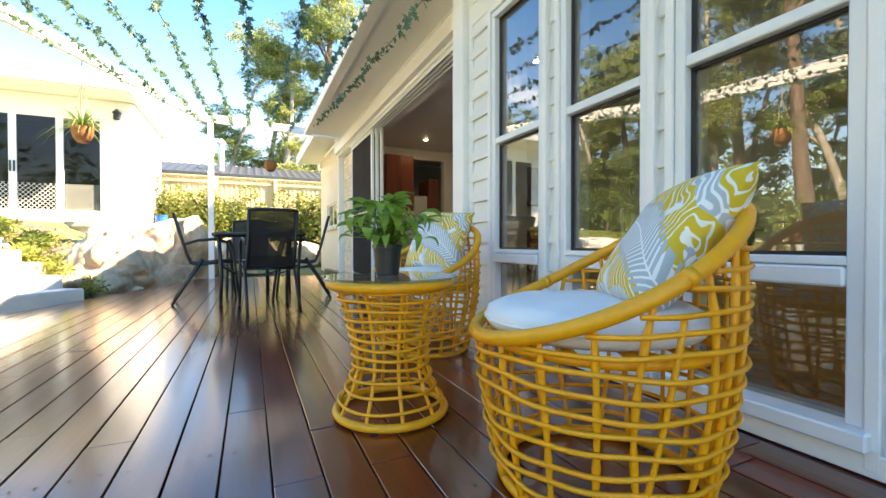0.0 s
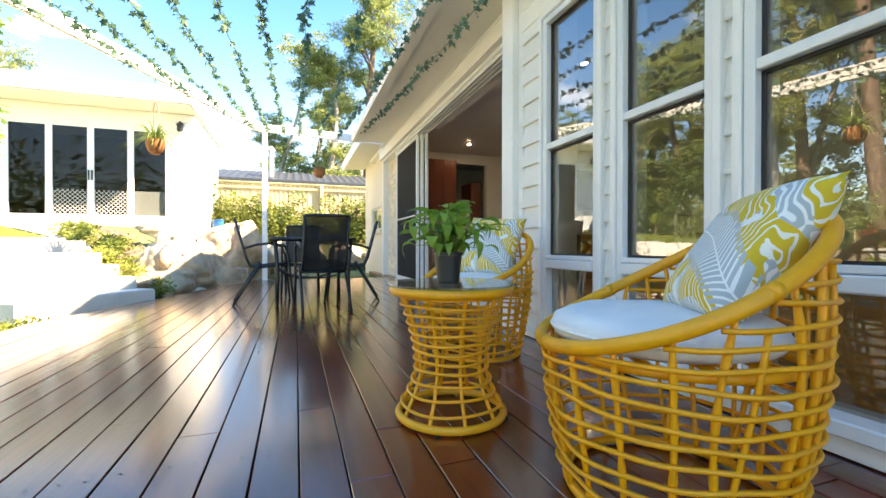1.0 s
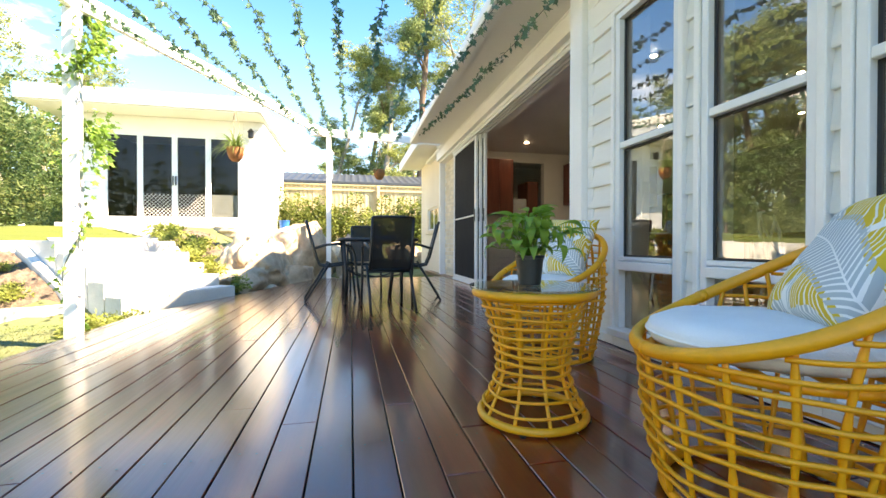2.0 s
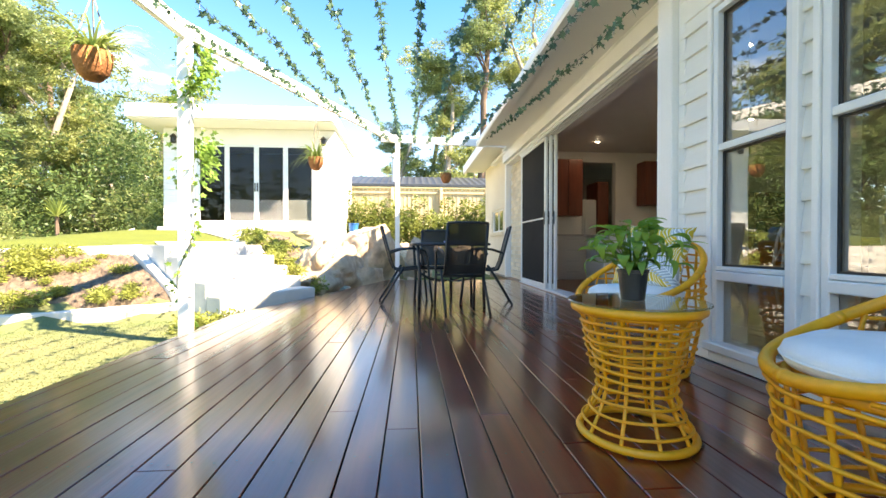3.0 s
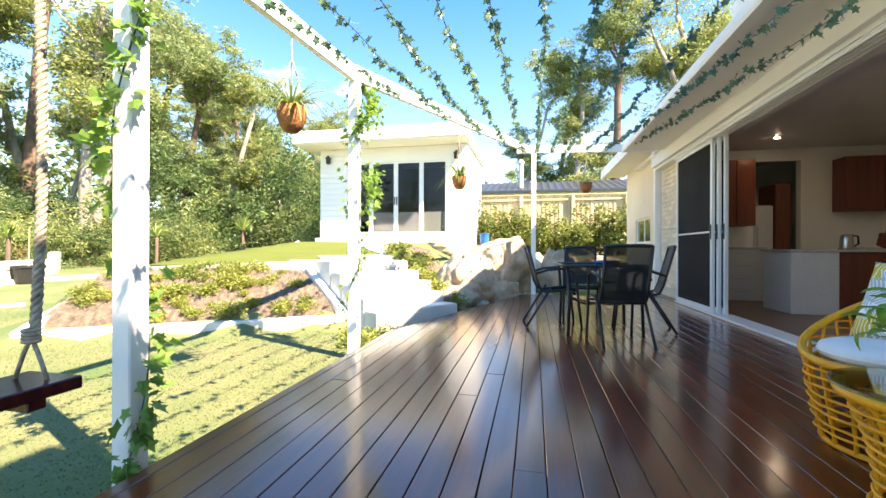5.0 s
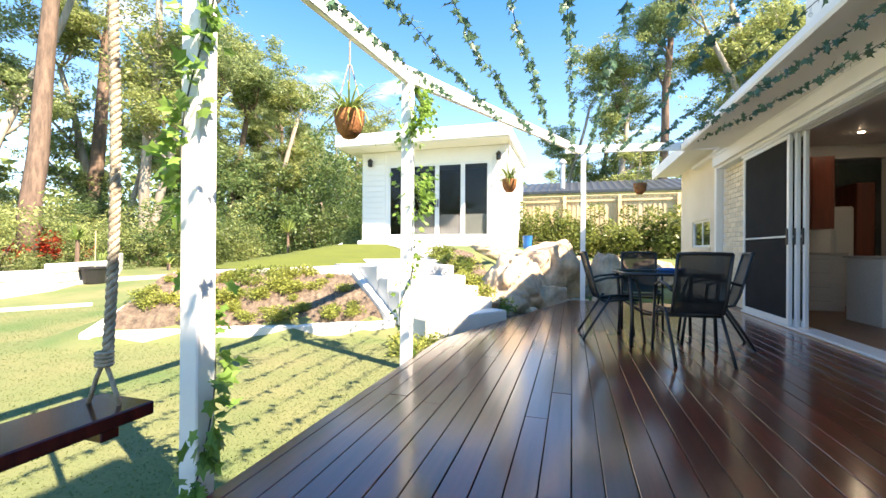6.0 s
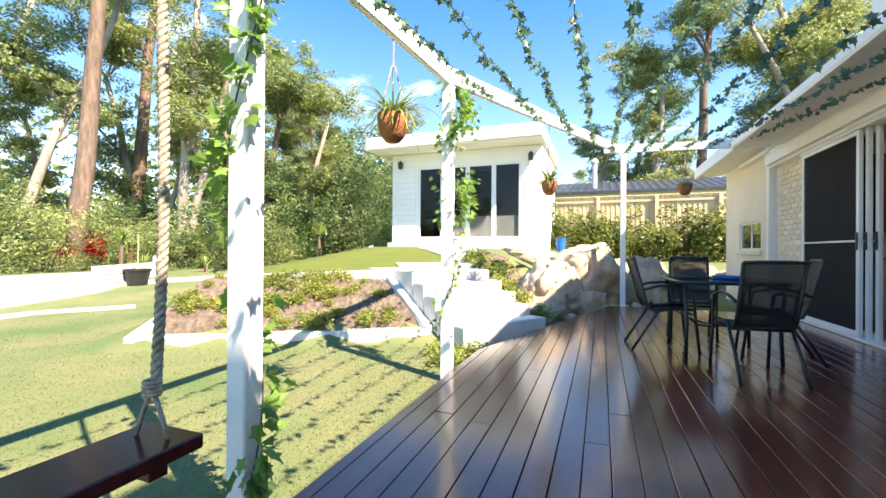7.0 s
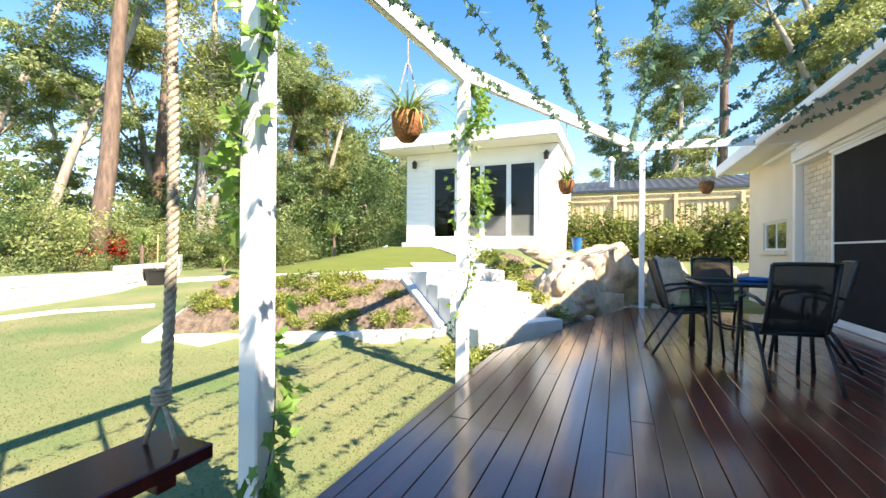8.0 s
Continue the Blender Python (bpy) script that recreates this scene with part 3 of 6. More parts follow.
beam((-2.0, 3.9, 2.372), (-0.5, 8.95, 2.772))
beam((-0.75, 8.87, 2.772), (2.0, 8.9, 2.70))

# ---- terrace, steps, bed ----
garden_steps = thing("garden_steps", None, "bright white concrete garden steps between the bed and the rocks", "steps")


def stair_blocks():
    for k in range(STEPS):
        z1 = 0.12 + RISER * k
        a = STAIR_L + UP * (TREAD * k)
        b = STAIR_L + UP * (TREAD * (k + 1) + (1.1 if k == STEPS - 1 else 0.0))
        pts = [a, a + ACROSS * STAIR_W, b + ACROSS * STAIR_W, b]
        bm = extrude_poly([(p.x, p.y) for p in pts], LAWN_Z - 0.1, z1)
        bmesh.ops.recalc_face_normals(bm, faces=bm.faces)
        bmesh.ops.bevel(bm, geom=list(bm.edges), offset=0.012, segments=2, affect="EDGES")
        part("step", bm, CONCRETE, garden_steps)


stair_blocks()


def sloped_bar(a, b, za, zb, wa, h, name, label):
    a, b = Vector(a), Vector(b)
    n = Vector((-(b - a).y, (b - a).x)).normalized() * wa
    bm = bmesh.new()
    vs = []
    for p, z in ((a, za), (b, zb)):
        vs.append([bm.verts.new((q.x, q.y, zz)) for q, zz in ((p, z - h), (p + n, z - h), (p + n, z), (p, z))])
    for i in range(4):
        j = (i + 1) % 4
        bm.faces.new((vs[0][i], vs[0][j], vs[1][j], vs[1][i]))
    bm.faces.new(vs[0][::-1])
    bm.faces.new(vs[1])
    bmesh.ops.recalc_face_normals(bm, faces=bm.faces)
    bmesh.ops.bevel(bm, geom=list(bm.edges), offset=0.01, segments=1, affect="EDGES")
    return solid(name, bm, CONCRETE, label, "edging", "object")


EDGE_LOW, SW_TOP = STAIR_L + UP * 0.60 - ACROSS * 0.002, STAIR_L + UP * 1.64 - ACROSS * 0.002
sloped_bar(EDGE_LOW, SW_TOP, 0.06, 0.63, 0.11, 0.3, "stair_edging", "sloping white concrete edging beside the steps")
sloped_bar(KERB_A, KERB_B, -0.01, 0.03, 0.19, 0.25, "garden_kerb", "white concrete garden bed kerb")
BED_BACK = Vector((-5.85, 4.95))
sloped_bar(KERB_A, BED_BACK, -0.01, 0.57, -0.14, 0.3, "garden_kerb", "white concrete garden bed kerb")
sloped_bar(BED_BACK, SW_TOP, 0.60, 0.69, 0.28, 0.3, "terrace_edging", "white concrete edging below the turf")

# ---- garden beds, turf, paths ----
BED_AXES, TERRACE_AXES = (KERB_A, ALONG, INTO), (LAND_O, LAND_A, LAND_I)


def sheet(s0, s1, d0, d1, step, lift, rough=0.0, seed=1, axes=TERRACE_AXES, lean0=0.0, lean1=0.0, front=0.0):
    """A patch of land in the bed's or the terrace's axes, laid a little above the ground; its sides may lean."""
    origin, along, into = axes
    bm = bmesh.new()
    rng = random.Random(seed)
    ns, nd = max(2, int((s1 - s0) / step)), max(2, int((d1 - d0) / step))
    grid = []
    for i in range(ns + 1):
        row = []
        for j in range(nd + 1):
            u, v = i / ns, j / nd
            d = d0 + front * (1 - u) * (1 - v) + (d1 - d0) * v
            p = origin + along * ((s0 + lean0 * d) * (1 - u) + (s1 + lean1 * d) * u) + into * d
            row.append(bm.verts.new((p.x, p.y, ground_z(p.x, p.y) + lift + rng.uniform(-rough, rough))))
        grid.append(row)
    for i in range(ns):
        for j in range(nd):
            bm.faces.new((grid[i][j], grid[i + 1][j], grid[i + 1][j + 1], grid[i][j + 1]))
    return bm


def land_point(s, d, lift=0.0, axes=TERRACE_AXES):
    p = axes[0] + axes[1] * s + axes[2] * d
    return Vector((p.x, p.y, ground_z(p.x, p.y) + lift))


solid("bed_mulch", sheet(0.1, 3.36, 0.15, 1.22, 0.04, 0.02, 0.016, 1, BED_AXES, 0.36, -0.56), MULCH, "brown bark mulch of a sloping garden bed", "mulch", "stuff")
solid("turf_terrace", sheet(-0.15, 3.05, 1.85, 7.6, 0.3, 0.05, front=0.35), TURF, "bright green artificial turf terrace", "turf", smooth=True)
solid("path_upper", sheet(3.06, 4.55, 2.2, 3.2, 0.2, 0.06), CONCRETE, "white concrete landing above the steps", "path", smooth=True)
solid("path_side", sheet(4.28, 4.75, 3.2, 7.9, 0.25, 0.07), CONCRETE, "white concrete path up to the guest house", "path", smooth=True)
solid("turf_terrace_side", sheet(3.05, 4.28, 3.2, 7.6, 0.3, 0.05), TURF, "bright green artificial turf beside the path", "turf", smooth=True)
TURF2 = [(-0.55, 8.80), (1.95, 8.80), (1.95, 10.3), (-0.2, 10.3)]
solid("turf_patch", extrude_poly(TURF2, -0.3, -0.07), TURF, "small green turf strip behind the deck", "turf")


def leaf_mesh(name, spots, length, width, rng, droop=0.0, flat=0.4):
    """Many small leaves, two triangles each, at spots (place, outward way)."""
    n = len(spots)
    P = np.array([s[0] for s in spots], float)
    D = rng.normal(size=(n, 3))
    D[:, 2] = D[:, 2] * flat - droop
    W = np.array([s[1] for s in spots], float)
    D += W
    D /= np.linalg.norm(D, axis=1, keepdims=True) + 1e-9
    S = np.cross(D, rng.normal(size=(n, 3)))
    S /= np.linalg.norm(S, axis=1, keepdims=True) + 1e-9
    k = rng.uniform(0.6, 1.3, size=(n, 1))
    L, B = D * length * k, S * width * 0.5 * k
    V = np.empty((n, 4, 3))
    V[:, 0], V[:, 1], V[:, 2], V[:, 3] = P, P + L * 0.45 + B, P + L, P + L * 0.45 - B
    me = bpy.data.meshes.new(name)
    me.vertices.add(n * 4)
    me.vertices.foreach_set("co", V.reshape(-1))
    me.loops.add(n * 4)
    me.loops.foreach_set("vertex_index", np.arange(n * 4, dtype=np.int32))
    me.polygons.add(n)
    me.polygons.foreach_set("loop_start", np.arange(0, n * 4, 4, dtype=np.int32))
    me.update(calc_edges=True)
    return me


def blob_spots(center, size, count, rng, hollow=0.55, out=0.5):
    """Leaf places in a lumpy shell round a center."""
    v = rng.normal(size=(count, 3))
    v /= np.linalg.norm(v, axis=1, keepdims=True)
    r = hollow + (1 - hollow) * rng.uniform(size=(count, 1)) ** 0.6
    q = np.array(center) + v * r * np.array(size)
    return [(q[i], v[i] * out) for i in range(count)]


def cover_clump(k):
    rng = np.random.default_rng(40 + k)
    spots = []
    for _ in range(7):
        a, r = rng.uniform(0, 6.28), rng.uniform(0.0, 0.16)
        spots += blob_spots((r * math.cos(a), r * math.sin(a), rng.uniform(0.03, 0.07)), (0.10, 0.10, 0.07), 80, rng, 0.3, 0.7)
    return leaf_mesh("groundcover", spots, 0.055, 0.017, rng)


COVER = [cover_clump(k) for k in range(3)]


def scatter_cover():
    rng = random.Random(12)
    n = 0
    while n < 72:
        d = rng.uniform(0.17, 1.15)
        s = rng.uniform(0.15 + 0.36 * d, 3.26 - 0.56 * d)
        if noise.noise((s * 1.3, d * 2.1, 3.7)) < -0.45:
            continue
        p = land_point(s, d, 0.01, BED_AXES)
        sc = rng.uniform(0.4, 1.0)
        ob = link("groundcover", COVER[n % 3], COVER_LEAF, None, "", Matrix.Translation(p) @ pose(0, 0, 0, 0, 0, rng.uniform(0, 360)) @ Matrix.Scale(sc, 4))
        tagged(ob, "low yellow-green groundcover plant in bark mulch", "plant", "groundcover in the sloping bed")
        n += 1


scatter_cover()


# ---- sandstone bank ----
def boulder(name, center, size, seed, rz=0.0, label="weathered tan sandstone boulder on the bank"):
    bm = bmesh.new()
    bmesh.ops.create_icosphere(bm, subdivisions=5, radius=1.0)
    off = Vector((seed * 3.1, seed * 1.7, seed * 2.3))
    planes = []
    rng = random.Random(seed)
    for _ in range(16):
        planes.append((Vector((rng.gauss(0, 1), rng.gauss(0, 1), rng.gauss(0, 0.8))).normalized(), rng.uniform(0.55, 0.82)))
    for v in bm.verts:
        p = v.co.copy()
        for n, h in planes:
            over = p.dot(n) - h
            if over > 0:
                p -= n * over * 0.96
        k = 1 + 0.10 * noise.noise(p * 1.4 + off) + 0.07 * noise.noise(p * 3.3 + off) + 0.035 * noise.noise(p * 9 + off) - 0.10 * max(0, 0.12 - abs(noise.noise(p * 2.1 + off * 2)))/0.12
        strata = 0.008 * math.sin(p.z * 22 + 3 * noise.noise(p * 2 + off))
        v.co = Vector((p.x * size[0], p.y * size[1], p.z * size[2])) * (k + strata)
    return solid(name, bm, ROCK, label, "boulder", "object", True, pose(*center, 0, 0, rz), "sandstone boulders")


boulder("boulder", (-1.60, 8.1, 0.10), (0.72, 1.6, 0.80), 3, -16, "large pale tan sandstone boulder beside the deck")
boulder("boulder", (-1.10, 9.9, 0.45), (1.05, 1.3, 0.95), 5, -10, "large pale tan sandstone outcrop above the deck")
boulder("boulder", (-2.02, 6.75, 0.02), (0.48, 0.8, 0.46), 8, -20)
boulder("boulder", (-1.02, 8.55, 0.0), (0.42, 0.7, 0.46), 9, -18)
boulder("boulder", (0.05, 10.45, 0.2), (0.5, 0.42, 0.78), 11, 10, "upright slab of tan sandstone behind the deck")
for k, (x, y, w, h, turn) in enumerate(((-0.35, 13.75, 0.55, 0.52, 20), (0.62, 13.9, 0.66, 0.56, -8), (1.62, 13.85, 0.62, 0.50, 6), (2.62, 13.95, 0.68, 0.54, -12), (3.7, 14.0, 0.7, 0.52, 9))):
    boulder("boulder", (x, y, 0.27), (w, 0.42, h), 12 + 3 * k, turn, "squared tan sandstone block below the hedge")
boulder("boulder", (-2.4, 10.6, 0.8), (0.9, 0.9, 0.42), 19, 30)
for k, (x, y) in enumerate(((-0.72, 8.95), (-0.45, 9.25), (-0.15, 9.45), (-1.25, 7.4))):
    boulder("stone", (x, y, -0.08), (0.19, 0.15, 0.1), 30 + k, 40 * k, "flat grey stone at the deck edge")


def bank_cover():
    rng = random.Random(5)
    for k in range(16):
        s, d = rng.uniform(4.35, 5.1), rng.uniform(0.9, 3.0)
        p = land_point(s, d, 0.08)
        link_ob = link("groundcover", COVER[k % 3], COVER_LEAF, None, "", Matrix.Translation(p) @ pose(0, 0, 0, 0, 0, rng.uniform(0, 360)) @ Matrix.Scale(rng.uniform(0.9, 1.5), 4))
        tagged(link_ob, "yellow-green shrub spilling over the sandstone bank", "plant", "groundcover on the bank")


bank_cover()
solid("bank_mulch", sheet(4.35, 5.5, 0.3, 3.9, 0.06, 0.03, 0.03, 4), MULCH, "brown mulch on the bank beside the steps", "mulch", "stuff")
for k, (x, y) in enumerate(((-2.2, 4.45), (-2.38, 4.72), (-2.1, 4.8))):
    tagged(link("groundcover", COVER[k], COVER_LEAF, None, "", pose(x, y, LAWN_Z, 0, 0, 70 * k)), "low green plant at the pergola post foot", "plant", "plants at the post")


# lawn blades near the deck
def lawn_blades():
    rng = np.random.default_rng(3)
    n = 210000
    x = -1.93 - 7.2 * rng.uniform(size=n) ** 1.35
    y = rng.uniform(-1.0, 6.4, n)
    spots = []
    for i in range(n):
        p = Vector((x[i], y[i])) - KERB_A
        s, d = p.dot(ALONG), p.dot(INTO)
        if d > -0.05 and s > -0.2 + 0.36 * max(0.0, d) or d > 3.0:
            continue
        spots.append(((x[i], y[i], ground_z(x[i], y[i]) - 0.004), (0, 0, 0.7)))
    return leaf_mesh("lawn_grass", spots, 0.0125, 0.007, rng, flat=0.5)


tagged(link("lawn_grass", lawn_blades(), GRASS), "short sunlit lawn grass with dry patches", "grass", kind="stuff")

# low white retaining wall across the lawn
low_wall = thing("retaining_wall", None, "low white sleeper retaining wall across the lawn", "retaining wall")
LOW = [Vector(p) for p in ((-9.9, 1.0), (-10.3, 4.4), (-10.7, 6.4), (-12.4, 8.9), (-14.5, 10.5))]
for a, b in zip(LOW, LOW[1:]):
    for c in range(3):
        d = (b - a).normalized()
        n = Vector((-d.y, d.x)) * 0.18
        z0 = ground_z(*a) - 0.06 + 0.205 * c
        pts = [a, b, b + n, a + n]
        bm = extrude_poly([(p.x, p.y) for p in pts], z0, z0 + 0.195)
        bmesh.ops.recalc_face_normals(bm, faces=bm.faces)
        bmesh.ops.bevel(bm, geom=list(bm.edges), offset=0.012, segments=1, affect="EDGES")
        part("sleeper", bm, CONCRETE, low_wall)


def edging_run(points, w=0.12, h=0.09):
    for a, b in zip(points, points[1:]):
        a, b = Vector(a), Vector(b)
        sloped_bar(a, b, ground_z(*a) + h, ground_z(*b) + h, w, 0.25, "lawn_edging", "pale concrete lawn edging strip")


edging_run([land_point(s, d).xy for s, d in ((-3.6, 6.2), (-2.0, 7.3), (-0.6, 7.9), (1.0, 7.75), (3.0, 7.7))])
edging_run([(-9.3, 3.0), (-9.2, 4.6), (-8.4, 5.6)], 0.1, 0.05)

# ---- guest house ----
GH_Y, GH_Z = 13.1, 1.19
# Dimness behind the glass doors is painted in as a dark brown.
ROOM_SHADE = surface("painted_room_shade", (0.10, 0.05, 0.03), (0.06, 0.03, 0.02), scale=3, rough=0.6, stretch=(4, 4, 0.5))
gh = thing("guest_house", None, "white weatherboard guest house with sliding glass doors", "house")
D0, D1, DZ0, DZ1 = -6.36, -3.02, GH_Z + 0.13, 3.65


gh_wall = part("wall", box(-7.28, D0, GH_Y, GH_Y + 0.12, GH_Z - 0.6, 4.10), WHITE, gh)
for x0, x1, y0, y1, z0, z1 in ((D1, -2.42, 0, 0.12, GH_Z - 0.6, 4.1), (D0, D1, 0, 0.12, DZ1, 4.1), (D0, D1, 0, 0.12, GH_Z - 0.6, DZ0),
                               (-7.28, -7.16, 0.12, 3.5, GH_Z - 0.6, 4.1), (-2.54, -2.42, 0.12, 3.5, GH_Z - 0.6, 4.1), (-7.16, -2.54, 3.38, 3.5, GH_Z - 0.6, 4.1)):
    part("wall", box(x0, x1, GH_Y + y0, GH_Y + y1, z0, z1), WHITE, gh)
for a, b in ((-7.28, D0 - 0.08), (D1 + 0.08, -2.42)):
    z = GH_Z - 0.3
    while z < 4.0:
        part("weatherboard", box(a, b, GH_Y - 0.022, GH_Y + 0.002, z, z + 0.166, 0.006), WHITE, gh_wall)
        z += 0.176
z = GH_Z - 0.3
while z < 4.0:
    part("weatherboard", box(-2.422, -2.40, GH_Y, GH_Y + 3.5, z, z + 0.166, 0.006), WHITE, gh_wall)
    z += 0.176
gh_roof = part("roof", box(-7.75, -2.36, GH_Y - 0.85, GH_Y + 3.9, 4.36, 4.48), ROOF_PALE, gh, "pale flat roof")
part("fascia", box(-7.78, -2.31, GH_Y - 0.90, GH_Y - 0.852, 4.14, 4.50, 0.006), WHITE, gh_roof)
part("fascia", box(-2.358, -2.31, GH_Y - 0.85, GH_Y + 3.9, 4.14, 4.50, 0.006), WHITE, gh_roof)
part("fascia", box(-7.80, -7.752, GH_Y - 0.85, GH_Y + 3.9, 4.14, 4.50, 0.006), WHITE, gh_roof)
part("soffit", box(-7.75, -2.36, GH_Y - 0.85, GH_Y + 3.9, 4.11, 4.138), SOFFIT, gh_roof)
# Dark sheets added over the inner walls so the room looks unlit.
part("lining", box(-7.15, -2.55, GH_Y + 3.35, GH_Y + 3.375, DZ0, 4.08), ROOM_SHADE, gh, "dark brown inner sheet that paints in the room shade")
for lx in (-7.155, -2.56):
    part("lining", box(lx, lx + 0.015, GH_Y + 0.13, GH_Y + 3.34, DZ0, 4.08), ROOM_SHADE, gh)
part("floor", box(-7.16, -2.54, GH_Y + 0.12, GH_Y + 3.38, DZ0 - 0.06, DZ0), FLOORB, gh)
part("plinth", box(-7.3, -2.4, GH_Y - 0.32, GH_Y - 0.023, GH_Z - 0.5, GH_Z + 0.02, 0.01), CONCRETE, gh, "white concrete plinth")
FAR_GLASS = clear_glass("guest_house_glass", (0.55, 0.57, 0.56), 0.2)
GRILLE = principled("white_grille", (0.75, 0.75, 0.73), 0.4)
PANEL = (D1 - D0) / 4
for k in range(4):
    a = D0 + PANEL * k
    door = part("door", box(a, a + 0.07, GH_Y + 0.02, GH_Y + 0.07, DZ0, DZ1, 0.004), WHITE_FRAME, gh, "white framed sliding glass door")
    part("stile", box(a + PANEL - 0.07, a + PANEL - 0.002, GH_Y + 0.02, GH_Y + 0.07, DZ0, DZ1, 0.004), WHITE_FRAME, door)
    part("rail", box(a + 0.07, a + PANEL - 0.07, GH_Y + 0.022, GH_Y + 0.068, DZ0, DZ0 + 0.09), WHITE_FRAME, door)
    part("rail", box(a + 0.07, a + PANEL - 0.07, GH_Y + 0.022, GH_Y + 0.068, DZ1 - 0.07, DZ1), WHITE_FRAME, door)
    part("pane", box(a + 0.07, a + PANEL - 0.07, GH_Y + 0.04, GH_Y + 0.046, DZ0 + 0.09, DZ1 - 0.07), FAR_GLASS, door).visible_shadow = False
    if k in (1, 2):
        bm = bmesh.new()
        w, h, n = PANEL - 0.14, 0.62, 7
        for i in range(-8, n + 1):
            for sgn in (1, -1):
                x0, x1 = i * w / n, i * w / n + h
                lo, hi = max(0, x0), min(w, x1)
                if hi <= lo:
                    continue
                q0, q1 = (lo - x0, hi - x0)
                ax, bx = (lo, hi) if sgn > 0 else (w - lo, w - hi)
                tube([(a + 0.07 + ax, GH_Y + 0.03, DZ0 + 0.09 + q0), (a + 0.07 + bx, GH_Y + 0.03, DZ0 + 0.09 + q1)], 0.0038, 4, bm=bm)
        part("grille", bm, GRILLE, door, "white diamond security grille")
    if k in (1, 2):
        part("door_handle", box(a + (0.02 if k == 2 else PANEL - 0.05), a + (0.05 if k == 2 else PANEL - 0.02), GH_Y - 0.01, GH_Y + 0.019, DZ0 + 0.95, DZ0 + 1.2, 0.004), BLACK, door)
part("blind", box(D1 - PANEL + 0.07, D1 - 0.08, GH_Y + 0.09, GH_Y + 0.10, DZ0 + 0.05, DZ0 + 0.72), SEAT_WHITE, gh, "pale frosted lower panel")
for x in (-6.95, -2.72):
    lamp = tagged(part("wall_lamp", lathe([(0.05, 0), (0.075, 0.03), (0.075, 0.16), (0.1, 0.18), (0.02, 0.27)], 8), BLACK, None, "", pose(x, GH_Y - 0.12, 3.62)), "black lantern wall lamp on white boards", "wall lamp", "guest house lamps")
    part("bracket", box(-0.02, 0.02, 0.05, 0.12, 0.16, 0.24), BLACK, lamp)
# inside the guest house
solid("cabinet_low", box(-6.9, -4.9, GH_Y + 2.7, GH_Y + 3.3, DZ0, DZ0 + 0.9, 0.01), SWING_RED, "dark timber cabinet inside the guest house", "cabinet", "object")
BLUE = surface("blue_plastic", (0.02, 0.18, 0.52), (0.02, 0.14, 0.42), rough=0.4, bump=0.02)


def bin_box():
    bm = lathe([(0.16, 0.0), (0.19, 0.5), (0.205, 0.5), (0.205, 0.53), (0.185, 0.53), (0.16, 0.05)], 16)
    return bm


tagged(part("blue_tub", bin_box(), BLUE, None, "", pose(-1.9, 13.4, ground_z(-1.9, 13.4)) @ Matrix.Scale(0.75, 4)), "bright blue plastic tub beside the guest house", "tub")

# ---- fence and neighbour ----
fence = thing("paling_fence", None, "new yellow pine paling fence with capped posts", "fence")
FENCE_Y, FZ0, FZ1 = 17.8, 0.62, 3.02
bm0 = box(-0.05, 0.05, -0.009, 0.009, 0, FZ1 - FZ0)
pal = bpy.data.meshes.new("paling")
bm0.to_mesh(pal)
bm0.free()
bm0 = box(-0.04, 0.04, -0.007, 0.007, 0, FZ1 - FZ0 - 0.05)
pal2 = bpy.data.meshes.new("paling")
bm0.to_mesh(pal2)
bm0.free()
k = 0
x = -3.2
while x < 6.2:
    if k % 2:
        link("paling", pal2, FENCE, fence, m=Matrix.Translation((x, FENCE_Y - 0.022, FZ0)))
    else:
        link("paling", pal, FENCE, fence, m=Matrix.Translation((x, FENCE_Y, FZ0)))
    x += 0.085
    k += 1
for x in (-2.9, -0.9, 1.1, 3.1, 5.1):
    part("fence_post", box(x - 0.06, x + 0.06, FENCE_Y - 0.16, FENCE_Y - 0.035, FZ0 - 0.3, FZ1 + 0.02, 0.008), FENCE, fence)
part("fence_rail", box(-3.2, 6.2, FENCE_Y - 0.10, FENCE_Y - 0.032, FZ1 + 0.021, FZ1 + 0.06, 0.006), FENCE, fence)
part("fence_rail", box(-3.2, 6.2, FENCE_Y - 0.075, FENCE_Y - 0.032, FZ1 - 0.20, FZ1 - 0.12, 0.006), FENCE, fence)

nb = thing("neighbour_house", None, "low neighbouring house with a dark steel roof", "house")
part("wall", box(-9.0, 14.0, 25.0, 25.2, 0.5, 4.2), CREAM, nb)


def corrugated(x0, x1, y0, z0, y1, z1, pitch=0.4):
    bm = bmesh.new()
    n = int((x1 - x0) / pitch)
    rows = []
    for i in range(n * 3 + 1):
        x = x0 + (x1 - x0) * i / (n * 3)
        up = 0.05 if i % 3 == 0 else 0.0
        rows.append((bm.verts.new((x, y0, z0 + up)), bm.verts.new((x, y1, z1 + up)), bm.verts.new((x, y1, z1 - 0.08)), bm.verts.new((x, y0, z0 - 0.08))))
    for a, b in zip(rows, rows[1:]):
        for i in range(4):
            j = (i + 1) % 4
            bm.faces.new((a[i], b[i], b[j], a[j]))
    return bm


part("roof", corrugated(-9.5, 14.5, 24.3, 4.15, 28.5, 5.25), ROOF_DARK, nb, "dark ribbed steel roof")
part("gutter", box(-9.5, 14.5, 24.14, 24.29, 4.02, 4.16, 0.01), ROOF_DARK, nb)
